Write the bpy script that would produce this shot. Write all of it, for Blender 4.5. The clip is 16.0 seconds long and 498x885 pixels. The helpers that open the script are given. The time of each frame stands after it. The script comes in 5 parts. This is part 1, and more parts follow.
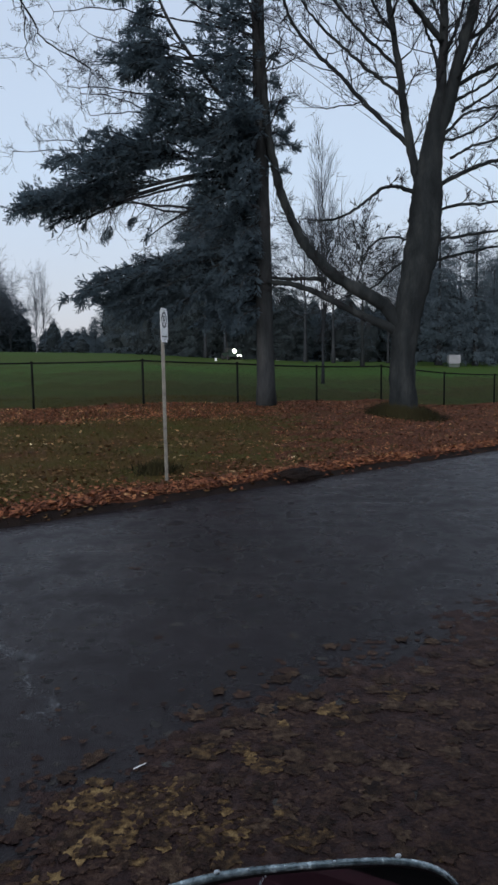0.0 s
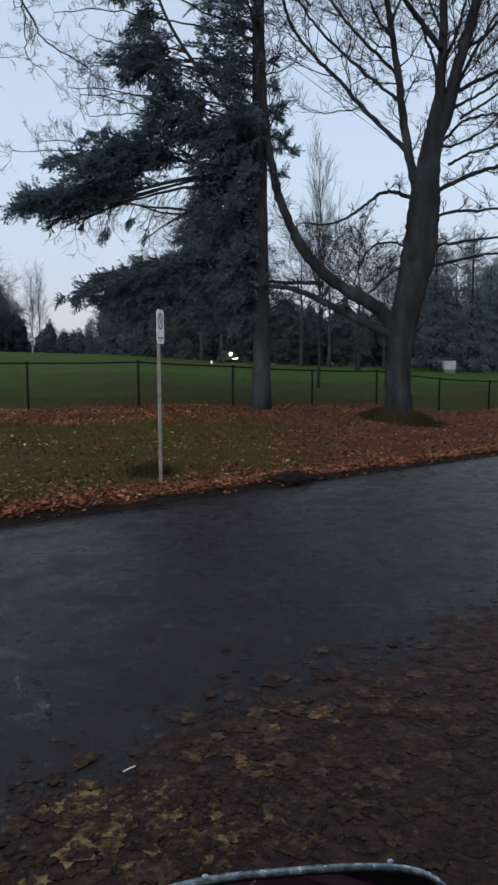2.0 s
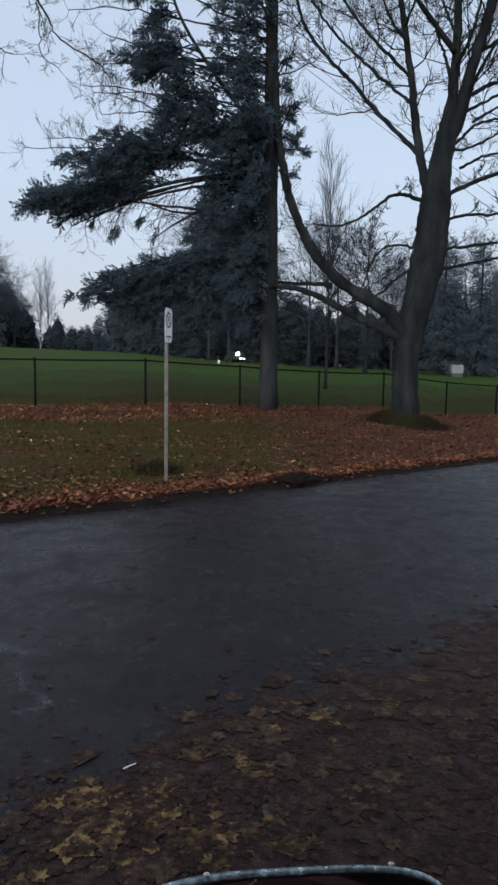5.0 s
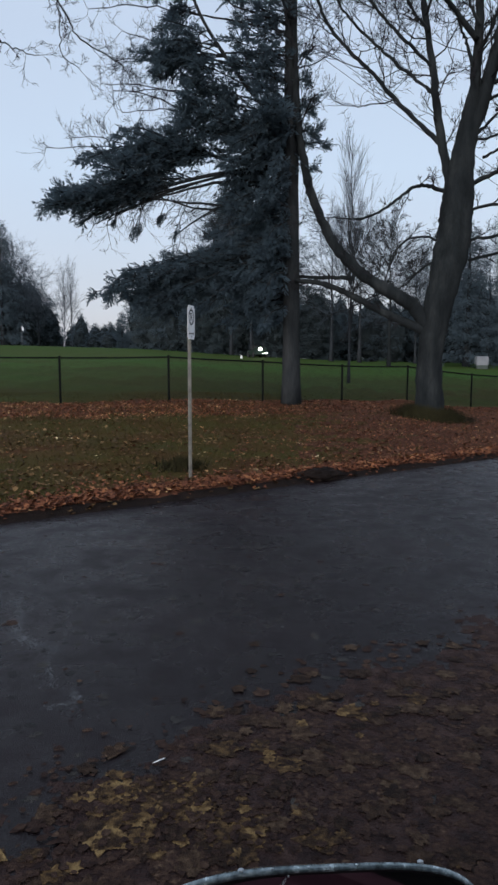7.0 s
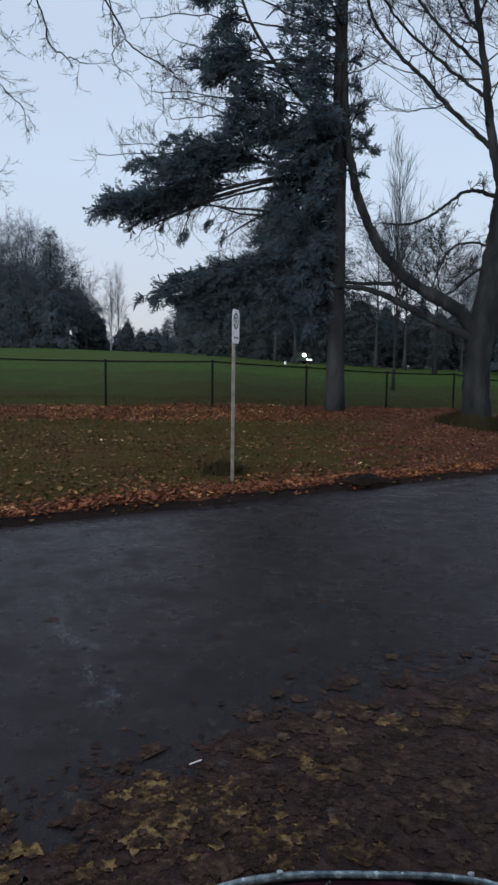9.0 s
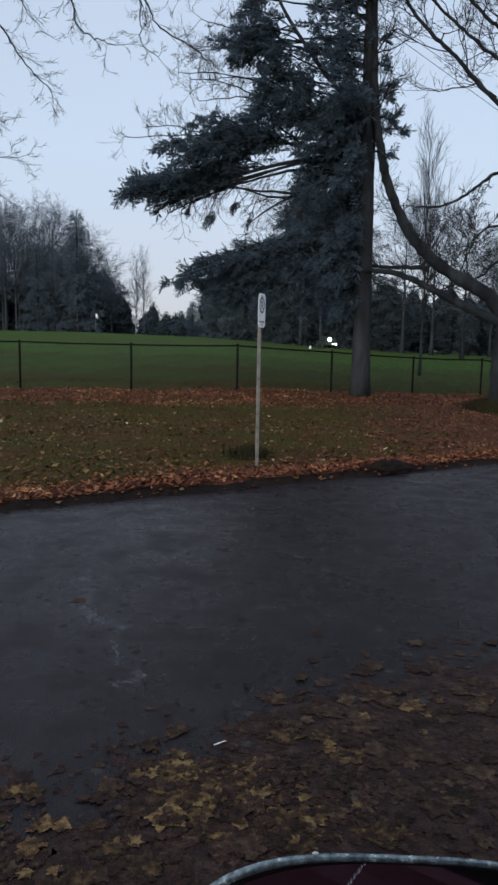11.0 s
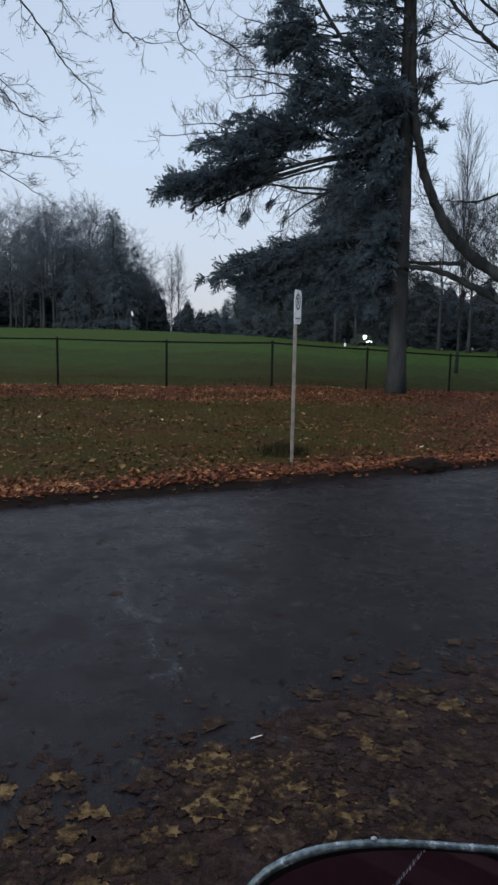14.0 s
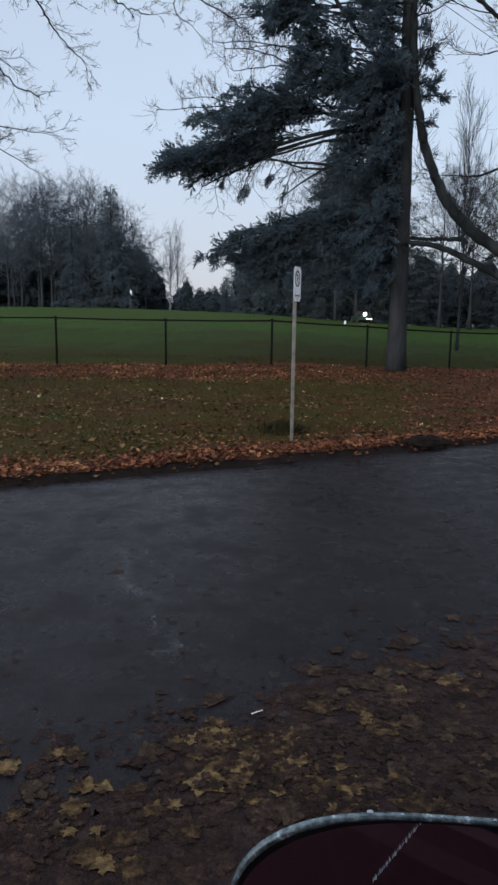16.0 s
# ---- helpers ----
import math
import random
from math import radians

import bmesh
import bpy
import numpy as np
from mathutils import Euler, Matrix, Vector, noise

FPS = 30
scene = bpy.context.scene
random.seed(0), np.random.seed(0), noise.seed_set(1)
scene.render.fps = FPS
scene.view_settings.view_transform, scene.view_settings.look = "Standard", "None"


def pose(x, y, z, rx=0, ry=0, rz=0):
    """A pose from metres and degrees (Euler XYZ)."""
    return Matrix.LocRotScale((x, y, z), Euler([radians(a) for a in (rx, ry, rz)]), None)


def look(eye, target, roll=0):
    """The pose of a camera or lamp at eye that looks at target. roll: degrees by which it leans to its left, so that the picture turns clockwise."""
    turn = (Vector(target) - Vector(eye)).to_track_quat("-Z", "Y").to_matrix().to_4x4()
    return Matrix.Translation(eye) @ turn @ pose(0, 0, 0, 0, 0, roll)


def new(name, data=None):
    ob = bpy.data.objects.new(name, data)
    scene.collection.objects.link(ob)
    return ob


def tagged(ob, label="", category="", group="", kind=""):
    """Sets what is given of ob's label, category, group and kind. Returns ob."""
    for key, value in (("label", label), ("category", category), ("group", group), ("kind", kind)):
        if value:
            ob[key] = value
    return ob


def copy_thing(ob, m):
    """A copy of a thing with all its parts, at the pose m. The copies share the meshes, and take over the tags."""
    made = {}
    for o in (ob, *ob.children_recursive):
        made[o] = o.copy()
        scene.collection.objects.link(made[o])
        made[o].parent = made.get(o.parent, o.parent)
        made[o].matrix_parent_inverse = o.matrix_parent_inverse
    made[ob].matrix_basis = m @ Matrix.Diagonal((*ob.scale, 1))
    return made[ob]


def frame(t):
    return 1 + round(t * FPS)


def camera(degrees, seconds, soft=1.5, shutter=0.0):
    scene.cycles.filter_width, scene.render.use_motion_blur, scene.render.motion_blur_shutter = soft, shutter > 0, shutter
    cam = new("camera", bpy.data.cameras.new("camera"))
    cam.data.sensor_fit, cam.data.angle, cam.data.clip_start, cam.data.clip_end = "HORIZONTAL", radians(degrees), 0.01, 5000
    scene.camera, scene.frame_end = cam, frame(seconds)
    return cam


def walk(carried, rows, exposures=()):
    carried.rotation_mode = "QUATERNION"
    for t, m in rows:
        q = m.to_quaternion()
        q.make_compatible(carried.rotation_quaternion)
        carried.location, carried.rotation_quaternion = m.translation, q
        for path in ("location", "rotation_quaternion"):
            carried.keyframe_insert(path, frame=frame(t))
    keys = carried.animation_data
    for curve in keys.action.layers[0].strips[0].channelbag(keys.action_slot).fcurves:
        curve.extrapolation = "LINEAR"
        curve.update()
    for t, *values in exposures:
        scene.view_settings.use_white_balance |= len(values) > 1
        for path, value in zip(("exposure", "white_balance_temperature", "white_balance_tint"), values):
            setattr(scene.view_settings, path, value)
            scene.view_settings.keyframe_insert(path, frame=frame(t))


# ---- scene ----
cam = camera(39.4, 16.0, soft=2.7)
PATH = [
    (0, (0.002, 0.001, 1.701), (-0.023, 1.987, 1.468), -0.9),
    (0.5, (0.003, 0.008, 1.695), (-0.005, 1.994, 1.464), -0.6),
    (1, (0.001, 0.003, 1.698), (0.004, 1.99, 1.474), -0.2),
    (1.5, (0.0, -0.001, 1.7), (-0.001, 1.987, 1.474), -0.3),
    (2, (0.002, 0.01, 1.694), (-0.008, 1.998, 1.47), -0.1),
    (2.5, (-0.001, 0.003, 1.698), (-0.001, 1.991, 1.482), 0.3),
    (3, (-0.002, 0.005, 1.695), (0.007, 1.993, 1.475), 0.7),
    (3.5, (-0.004, 0.001, 1.701), (-0.024, 1.989, 1.485), 0.9),
    (4, (-0.003, 0.003, 1.698), (-0.019, 1.991, 1.481), 1.2),
    (6.5, (0.0, 0.011, 1.694), (-0.076, 1.995, 1.459), 0.2),
    (7, (-0.005, -0.008, 1.71), (-0.098, 1.975, 1.471), 0.1),
    (7.5, (-0.002, 0.001, 1.702), (-0.093, 1.984, 1.455), 0.1),
    (8, (-0.01, -0.002, 1.705), (-0.165, 1.979, 1.482), 0.0),
    (8.5, (-0.006, 0.008, 1.694), (-0.171, 1.988, 1.466), 0.1),
    (9, (-0.01, 0.012, 1.688), (-0.224, 1.988, 1.465), 0.8),
    (11.5, (-0.029, 0.009, 1.69), (-0.325, 1.968, 1.415), 1.5),
    (12, (-0.037, 0.007, 1.683), (-0.343, 1.966, 1.421), 2.3),
    (12.5, (-0.039, -0.002, 1.689), (-0.385, 1.949, 1.415), 0.9),
    (13, (-0.043, 0.003, 1.682), (-0.425, 1.946, 1.406), 0.5),
    (13.5, (-0.044, -0.002, 1.683), (-0.425, 1.942, 1.406), 1.1),
    (14, (-0.043, 0.005, 1.677), (-0.418, 1.949, 1.4), 1.1),
    (14.5, (-0.044, -0.002, 1.685), (-0.416, 1.94, 1.382), 1.7),
    (15, (-0.044, 0.004, 1.679), (-0.422, 1.942, 1.363), 1.4),
    (15.5, (-0.041, 0.009, 1.676), (-0.414, 1.945, 1.337), 1.0),
    (16, (-0.04, 0.013, 1.673), (-0.413, 1.949, 1.335), 0.8),
]
walk(cam, [(t, look(eye, target, roll)) for t, eye, target, roll in PATH])

# ---- light: overcast dusk ----
world = bpy.data.worlds.new("dusk_sky")
scene.world = world
world.use_nodes = True
wn, wl = world.node_tree.nodes, world.node_tree.links
wn.clear()
sky = wn.new("ShaderNodeTexSky")
sky.sky_type, sky.sun_disc = "NISHITA", False
sky.sun_elevation, sky.sun_rotation = radians(9), radians(198)
coord = wn.new("ShaderNodeTexCoord")
split = wn.new("ShaderNodeSeparateXYZ")
ramp = wn.new("ShaderNodeValToRGB")
ramp.color_ramp.elements[0].position, ramp.color_ramp.elements[0].color = 0.0, (0.55, 0.56, 0.68, 1)
ramp.color_ramp.elements[1].position, ramp.color_ramp.elements[1].color = 1.0, (0.655, 0.75, 0.91, 1)
for height, tone in ((0.25, (0.585, 0.69, 0.855, 1)), (0.4, (0.562, 0.66, 0.825, 1))):
    ramp.color_ramp.elements.new(height).color = tone
clouds = wn.new("ShaderNodeTexNoise")
clouds.inputs["Scale"].default_value = 2.2
clouds.inputs["Detail"].default_value = 4
cloud_mix = wn.new("ShaderNodeMixRGB")
cloud_mix.blend_type = "MULTIPLY"
cloud_mix.inputs[0].default_value = 0.22
cloud_ramp = wn.new("ShaderNodeValToRGB")
cloud_ramp.color_ramp.elements[0].position, cloud_ramp.color_ramp.elements[0].color = 0.3, (0.75, 0.76, 0.80, 1)
cloud_ramp.color_ramp.elements[1].position, cloud_ramp.color_ramp.elements[1].color = 0.7, (1, 1, 1, 1)
back_sky, back_cloud = wn.new("ShaderNodeBackground"), wn.new("ShaderNodeBackground")
back_sky.inputs["Strength"].default_value = 0.03
back_cloud.inputs["Strength"].default_value = 0.93
both = wn.new("ShaderNodeAddShader")
out = wn.new("ShaderNodeOutputWorld")
wl.new(sky.outputs[0], back_sky.inputs["Color"])
wl.new(coord.outputs["Generated"], split.inputs[0])
wl.new(split.outputs["Z"], ramp.inputs[0])
wl.new(coord.outputs["Generated"], clouds.inputs["Vector"])
wl.new(clouds.outputs[0], cloud_ramp.inputs[0])
wl.new(ramp.outputs[0], cloud_mix.inputs[1])
wl.new(cloud_ramp.outputs[0], cloud_mix.inputs[2])
wl.new(cloud_mix.outputs[0], back_cloud.inputs["Color"])
wl.new(back_sky.outputs[0], both.inputs[0])
wl.new(back_cloud.outputs[0], both.inputs[1])
wl.new(both.outputs[0], out.inputs["Surface"])

sun_data = bpy.data.lights.new("sun", "SUN")
sun_data.energy, sun_data.angle, sun_data.color = 5.0, radians(70), (0.97, 0.97, 1.0)
sun = new("sun", sun_data)
sun.matrix_world = look((-16, -40, 8.3), (0, 10, 0))

rng = np.random.default_rng(7)


# ---- materials ----
def material(name, colors, scale=6.0, rough=0.8, bump=0.2, fine=60.0, metal=0.0, spec=0.4, island=0.0, thing=0.0, stops=(0.3, 0.7), coat=0.0, stretch=(1, 1, 1), rough_low=None, thin=0.0):
    """A surface with two sizes of variation in world metres; island and thing vary the brightness by piece or by object."""
    m = bpy.data.materials.new(name)
    m.use_nodes = True
    n, l = m.node_tree.nodes, m.node_tree.links
    bsdf = n["Principled BSDF"]
    geo = n.new("ShaderNodeNewGeometry")
    place = n.new("ShaderNodeMapping")
    place.inputs["Scale"].default_value = stretch
    l.new(geo.outputs["Position"], place.inputs["Vector"])
    large, small = n.new("ShaderNodeTexNoise"), n.new("ShaderNodeTexNoise")
    large.inputs["Scale"].default_value, large.inputs["Detail"].default_value = scale, 5
    small.inputs["Scale"].default_value, small.inputs["Detail"].default_value = fine, 3
    for tex in (large, small):
        l.new(place.outputs[0], tex.inputs["Vector"])
    r = n.new("ShaderNodeValToRGB")
    r.color_ramp.elements[0].position, r.color_ramp.elements[1].position = stops
    r.color_ramp.elements[0].color, r.color_ramp.elements[1].color = (*colors[0], 1), (*colors[-1], 1)
    for i, c in enumerate(colors[1:-1]):
        r.color_ramp.elements.new(stops[0] + (stops[1] - stops[0]) * (i + 1) / (len(colors) - 1)).color = (*c, 1)
    if island or thing:
        pick = n.new("ShaderNodeMath")
        pick.operation = "MULTIPLY_ADD"
        if island:
            l.new(geo.outputs["Random Per Island"], pick.inputs[0])
        else:
            info = n.new("ShaderNodeObjectInfo")
            l.new(info.outputs["Random"], pick.inputs[0])
        pick.inputs[1].default_value = island or thing
        l.new(large.outputs[0], pick.inputs[2])
        shift = n.new("ShaderNodeMath")
        shift.operation = "SUBTRACT"
        l.new(pick.outputs[0], shift.inputs[0])
        shift.inputs[1].default_value = (island or thing) / 2
        l.new(shift.outputs[0], r.inputs[0])
    else:
        l.new(large.outputs[0], r.inputs[0])
    grain = n.new("ShaderNodeMixRGB")
    grain.blend_type = "OVERLAY"
    grain.inputs[0].default_value = 0.45
    l.new(r.outputs[0], grain.inputs[1])
    l.new(small.outputs[0], grain.inputs[2])
    l.new(grain.outputs[0], bsdf.inputs["Base Color"])
    bsdf.inputs["Metallic"].default_value = metal
    bsdf.inputs["Specular IOR Level"].default_value = spec
    bsdf.inputs["Coat Weight"].default_value = coat
    if rough_low is None:
        bsdf.inputs["Roughness"].default_value = rough
    else:
        rr = n.new("ShaderNodeMapRange")
        rr.inputs["From Min"].default_value, rr.inputs["From Max"].default_value = 0.35, 0.65
        rr.inputs["To Min"].default_value, rr.inputs["To Max"].default_value = rough_low, rough
        l.new(large.outputs[0], rr.inputs["Value"])
        l.new(rr.outputs[0], bsdf.inputs["Roughness"])
    if bump:
        b = n.new("ShaderNodeBump")
        b.inputs["Strength"].default_value, b.inputs["Distance"].default_value = bump, 0.02
        l.new(small.outputs[0], b.inputs["Height"])
        l.new(b.outputs[0], bsdf.inputs["Normal"])
    if thin:
        glowing, blend = n.new("ShaderNodeBsdfTranslucent"), n.new("ShaderNodeMixShader")
        blend.inputs[0].default_value = thin
        l.new(grain.outputs[0], glowing.inputs["Color"])
        l.new(bsdf.outputs[0], blend.inputs[1])
        l.new(glowing.outputs[0], blend.inputs[2])
        l.new(blend.outputs[0], n["Material Output"].inputs["Surface"])
    return m


def glow(name, color, strength):
    m = bpy.data.materials.new(name)
    m.use_nodes = True
    b = m.node_tree.nodes["Principled BSDF"]
    b.inputs["Emission Color"].default_value, b.inputs["Emission Strength"].default_value = (*color, 1), strength
    return m


ASPHALT = material("wet_asphalt", [(0.005, 0.0032, 0.004), (0.008, 0.0055, 0.0066), (0.015, 0.011, 0.0124)], scale=0.9, rough=0.6, bump=0.3, fine=140, spec=0.18)
an, al = ASPHALT.node_tree.nodes, ASPHALT.node_tree.links
film, film_range, film_tint = an.new("ShaderNodeTexNoise"), an.new("ShaderNodeMapRange"), an.new("ShaderNodeMixRGB")
film.inputs["Scale"].default_value, film.inputs["Detail"].default_value, film.inputs["Roughness"].default_value = 2.3, 7, 0.65
film_range.inputs["From Min"].default_value, film_range.inputs["From Max"].default_value = 0.38, 0.62
film_range.inputs["To Min"].default_value, film_range.inputs["To Max"].default_value = 0.17, 0.5
al.new(an["Geometry"].outputs["Position"], film.inputs["Vector"])
al.new(film.outputs[0], film_range.inputs["Value"])
al.new(film_range.outputs[0], an["Principled BSDF"].inputs["Roughness"])
film_tint.inputs[2].default_value = (0.0105, 0.0066, 0.0082, 1)
al.new(film_range.outputs[0], film_tint.inputs[0])
al.new(an["Principled BSDF"].inputs["Base Color"].links[0].from_socket, film_tint.inputs[1])
al.new(film_tint.outputs[0], an["Principled BSDF"].inputs["Base Color"])
GROUND = material("leaf_mould_and_turf", [(0.0497, 0.0228, 0.0102), (0.0437, 0.0298, 0.0098), (0.0348, 0.0358, 0.0098)], scale=0.8, rough=0.95, bump=0.8, fine=30, spec=0.05)
FAIRWAY = material("mown_fairway_grass", [(0.0343, 0.0463, 0.0106), (0.0308, 0.0535, 0.0106), (0.0271, 0.0624, 0.0113)], scale=0.16, rough=0.9, bump=0.5, fine=7, spec=0.05, stretch=(0.35, 1.8, 1), stops=(0.36, 0.62))
ROUGH = material("brown_rough_grass", [(0.0317, 0.0274, 0.0091), (0.0294, 0.0317, 0.0088), (0.0271, 0.0366, 0.0091)], scale=0.3, rough=0.95, bump=0.6, fine=14, spec=0.04, stretch=(0.5, 1.3, 1), stops=(0.36, 0.64))
HALF_ROUGH = material("thin_rough_grass", [(0.0318, 0.0348, 0.0099), (0.029, 0.0401, 0.0097), (0.0261, 0.0466, 0.0102)], scale=0.22, rough=0.92, bump=0.55, fine=10, spec=0.045, stretch=(0.4, 1.5, 1), stops=(0.36, 0.64))
GREY_PAINT = material("dull_white_paint", [(0.12, 0.125, 0.135), (0.175, 0.18, 0.19)], scale=1.5, rough=0.6, bump=0.05)
MUD = material("wet_black_leaf_mud", [(0.005, 0.0034, 0.003), (0.0125, 0.0076, 0.006)], scale=5, rough=0.85, bump=0.9, fine=40, spec=0.1)
LITTER = material("damp_maple_leaves", [(0.036, 0.0143, 0.0083), (0.0882, 0.0316, 0.0169), (0.1485, 0.0538, 0.0268), (0.2205, 0.0934, 0.0413), (0.432, 0.269, 0.1307)], scale=1.2, rough=0.7, bump=0.2, fine=50, island=0.74, stops=(0.1, 1.1), spec=0.1)
DULL_LITTER = material("dull_matted_leaves", [(0.0342, 0.0154, 0.0094), (0.0646, 0.0273, 0.0164), (0.0931, 0.0396, 0.0228), (0.133, 0.0616, 0.0336), (0.285, 0.1672, 0.08)], scale=1.2, rough=0.8, bump=0.2, fine=50, island=0.66, stops=(0.12, 1.1), spec=0.08)
WET_LITTER = material("sodden_brown_leaves", [(0.0148, 0.0078, 0.007), (0.029, 0.016, 0.0126), (0.05, 0.029, 0.0205), (0.12, 0.08, 0.05)], scale=45, rough=0.8, bump=0.5, fine=150, island=0.26, stops=(0.28, 0.88), spec=0.12)
YELLOW_LEAF = material("yellow_maple_leaf", [(0.0237, 0.0138, 0.0085), (0.0645, 0.0388, 0.0184), (0.1119, 0.0691, 0.0299), (0.199, 0.1318, 0.0578)], scale=30, rough=0.8, bump=0.6, fine=130, thing=0.3, spec=0.12, stops=(0.33, 0.7))
BROWN_LEAF = material("sodden_brown_maple_leaf", [(0.0123, 0.0069, 0.0055), (0.0259, 0.0151, 0.0101), (0.0431, 0.0261, 0.0169), (0.077, 0.0512, 0.032)], scale=28, rough=0.8, bump=0.6, fine=120, thing=0.35, spec=0.12, stops=(0.3, 0.75))
LEAF_MAT = material("matted_russet_leaf_mould", [(0.03, 0.0143, 0.0094), (0.06, 0.0253, 0.0156), (0.1, 0.0405, 0.0238)], scale=16, rough=0.95, bump=1.0, fine=60, spec=0.05)
PULP = material("black_brown_leaf_pulp", [(0.0116, 0.006, 0.0058), (0.0249, 0.0131, 0.0117), (0.0499, 0.0288, 0.0234)], scale=11, rough=0.75, bump=0.8, fine=60, spec=0.15)
TAN_LEAF = material("tan_maple_leaves", [(0.034, 0.0185, 0.0082), (0.054, 0.0295, 0.0125), (0.094, 0.054, 0.0225), (0.175, 0.113, 0.053), (0.55, 0.45, 0.28)], scale=1.2, rough=0.7, bump=0.2, fine=50, island=0.7, stops=(0.1, 1.15), spec=0.1)
SODDEN = material("sodden_grey_leaves", [(0.009, 0.0084, 0.0084), (0.0165, 0.015, 0.0142), (0.0338, 0.03, 0.0263)], scale=35, rough=0.6, bump=0.4, fine=90, island=0.55, spec=0.2)
LONG_GRASS = material("dark_long_grass", [(0.017, 0.015, 0.0078), (0.026, 0.0235, 0.011)], scale=1.2, rough=0.9, bump=0, fine=20, island=0.5, spec=0.05)
GRASS = material("winter_grass", [(0.0261, 0.0195, 0.0061), (0.0378, 0.0323, 0.0089), (0.0549, 0.0476, 0.0153)], scale=1.2, rough=0.85, bump=0, fine=20, island=0.6, stops=(0.15, 0.9), spec=0.1)
BARK = material("damp_bark", [(0.0068, 0.0082, 0.009), (0.0122, 0.0142, 0.0152), (0.022, 0.0245, 0.025)], scale=3, rough=0.95, bump=1.0, fine=20, spec=0.08, stretch=(1, 1, 0.3))
FIR_BARK = material("fir_bark", [(0.0105, 0.012, 0.0135), (0.0185, 0.0205, 0.022), (0.029, 0.030, 0.031)], scale=4, rough=0.95, bump=1.0, fine=22, spec=0.08, stretch=(1, 1, 0.22))
TWIG = material("bare_twigs", [(0.0105, 0.0105, 0.012), (0.023, 0.023, 0.025)], scale=2, rough=0.9, bump=0, fine=20, spec=0.05)
# fir needles: green lifted and blued, the haze over the tree painted in
NEEDLES = material("fir_needles", [(0.0616, 0.089, 0.1098), (0.0739, 0.105, 0.1278), (0.0862, 0.1193, 0.144)], scale=0.6, rough=0.7, bump=0, fine=9, island=0.2, spec=0.2, stops=(0.15, 0.9), thin=0.65)
# far needles: distance haze put into the colour, lighter and bluer than green
HAZED_NEEDLES = material("hazed_far_needles", [(0.067, 0.0896, 0.1062), (0.0842, 0.1098, 0.1286), (0.1026, 0.131, 0.151)], scale=0.3, rough=0.8, bump=0, fine=3, island=0.15, spec=0.05, stops=(0.15, 0.9), thin=0.55)
# colour of the crown hulls, near black for the shade between sprays
SHADED_CORE = material("shade_dark_foliage", [(0.014, 0.018, 0.02), (0.026, 0.033, 0.036)], scale=2.2, rough=1.0, bump=1.0, fine=5, spec=0.0)
FAR_TRUNK = material("dark_far_trunks", [(0.018, 0.0205, 0.0235), (0.03, 0.033, 0.0365)], scale=1, rough=0.95, bump=0, fine=8, spec=0.03)
# far twigs: grey bark tone with the haze's blue painted in
HAZED_TWIG = material("hazed_far_twigs", [(0.0451, 0.0562, 0.0695), (0.0704, 0.0853, 0.1026)], scale=1, rough=0.95, bump=0, fine=8, spec=0.03)
DARK_NEEDLES = material("dark_yew_needles", [(0.033, 0.0459, 0.0534), (0.0495, 0.065, 0.0719), (0.066, 0.084, 0.0893)], scale=0.3, rough=0.8, bump=0, fine=3, island=0.3, spec=0.1, stops=(0.15, 0.9), thin=0.4)
# pale poplar bark, tinted blue for the haze of distance
HAZED_BARK = material("hazed_grey_bark", [(0.0396, 0.0474, 0.0578), (0.0648, 0.0747, 0.0866)], scale=1, rough=0.95, bump=0, fine=8, spec=0.05)
BLACK_VINYL = material("black_vinyl_coating", [(0.004, 0.005, 0.0045), (0.008, 0.009, 0.008)], scale=5, rough=0.9, bump=0.05, fine=90, spec=0.06)
GALVANISED = material("galvanised_steel", [(0.08, 0.075, 0.066), (0.13, 0.121, 0.105), (0.175, 0.164, 0.142)], scale=9, rough=0.65, bump=0.1, fine=80, metal=0.1)
SIGN_WHITE = material("weathered_white_sheeting", [(0.55, 0.56, 0.57), (0.72, 0.73, 0.74)], scale=7, rough=0.5, bump=0.02, fine=120)
SIGN_BLACK = material("black_sign_print", [(0.012, 0.012, 0.013), (0.02, 0.02, 0.02)], scale=7, rough=0.5, bump=0)
WHITE_PAINT = material("grubby_white_paint", [(0.55, 0.56, 0.58), (0.75, 0.76, 0.78)], scale=1.5, rough=0.5, bump=0.05)
CART_PAINT = material("dark_green_cart_paint", [(0.01, 0.02, 0.015), (0.02, 0.035, 0.025)], scale=3, rough=0.35, bump=0)
RUBBER = material("black_rubber", [(0.010, 0.010, 0.010), (0.02, 0.02, 0.02)], scale=6, rough=0.85, bump=0.2)
MAROON = material("dark_maroon_car_paint", [(0.065, 0.026, 0.034), (0.09, 0.036, 0.046)], scale=3, rough=0.35, bump=0, coat=0.3)
# silver housing; the blue-white speckle paints the wet rim's sparkle into the colour
SILVER = material("wet_silver_housing", [(0.08, 0.11, 0.12), (0.2, 0.255, 0.275), (0.5, 0.58, 0.61)], scale=120, rough=0.3, rough_low=0.1, bump=0.12, fine=400, metal=0.4, coat=0.6, stops=(0.33, 0.7))
DARK_PLASTIC = material("black_plastic", [(0.008, 0.007, 0.008), (0.014, 0.013, 0.014)], scale=30, rough=0.4, bump=0.1, fine=200)
CABIN = material("dark_cabin_trim", [(0.010, 0.006, 0.007), (0.018, 0.011, 0.012)], scale=8, rough=0.85, bump=0.1)
SCUFF = material("pale_road_scuff", [(0.0467, 0.0483, 0.053), (0.1013, 0.1059, 0.1137)], scale=30, rough=0.7, bump=0.3, fine=120, spec=0.2, island=0.5)
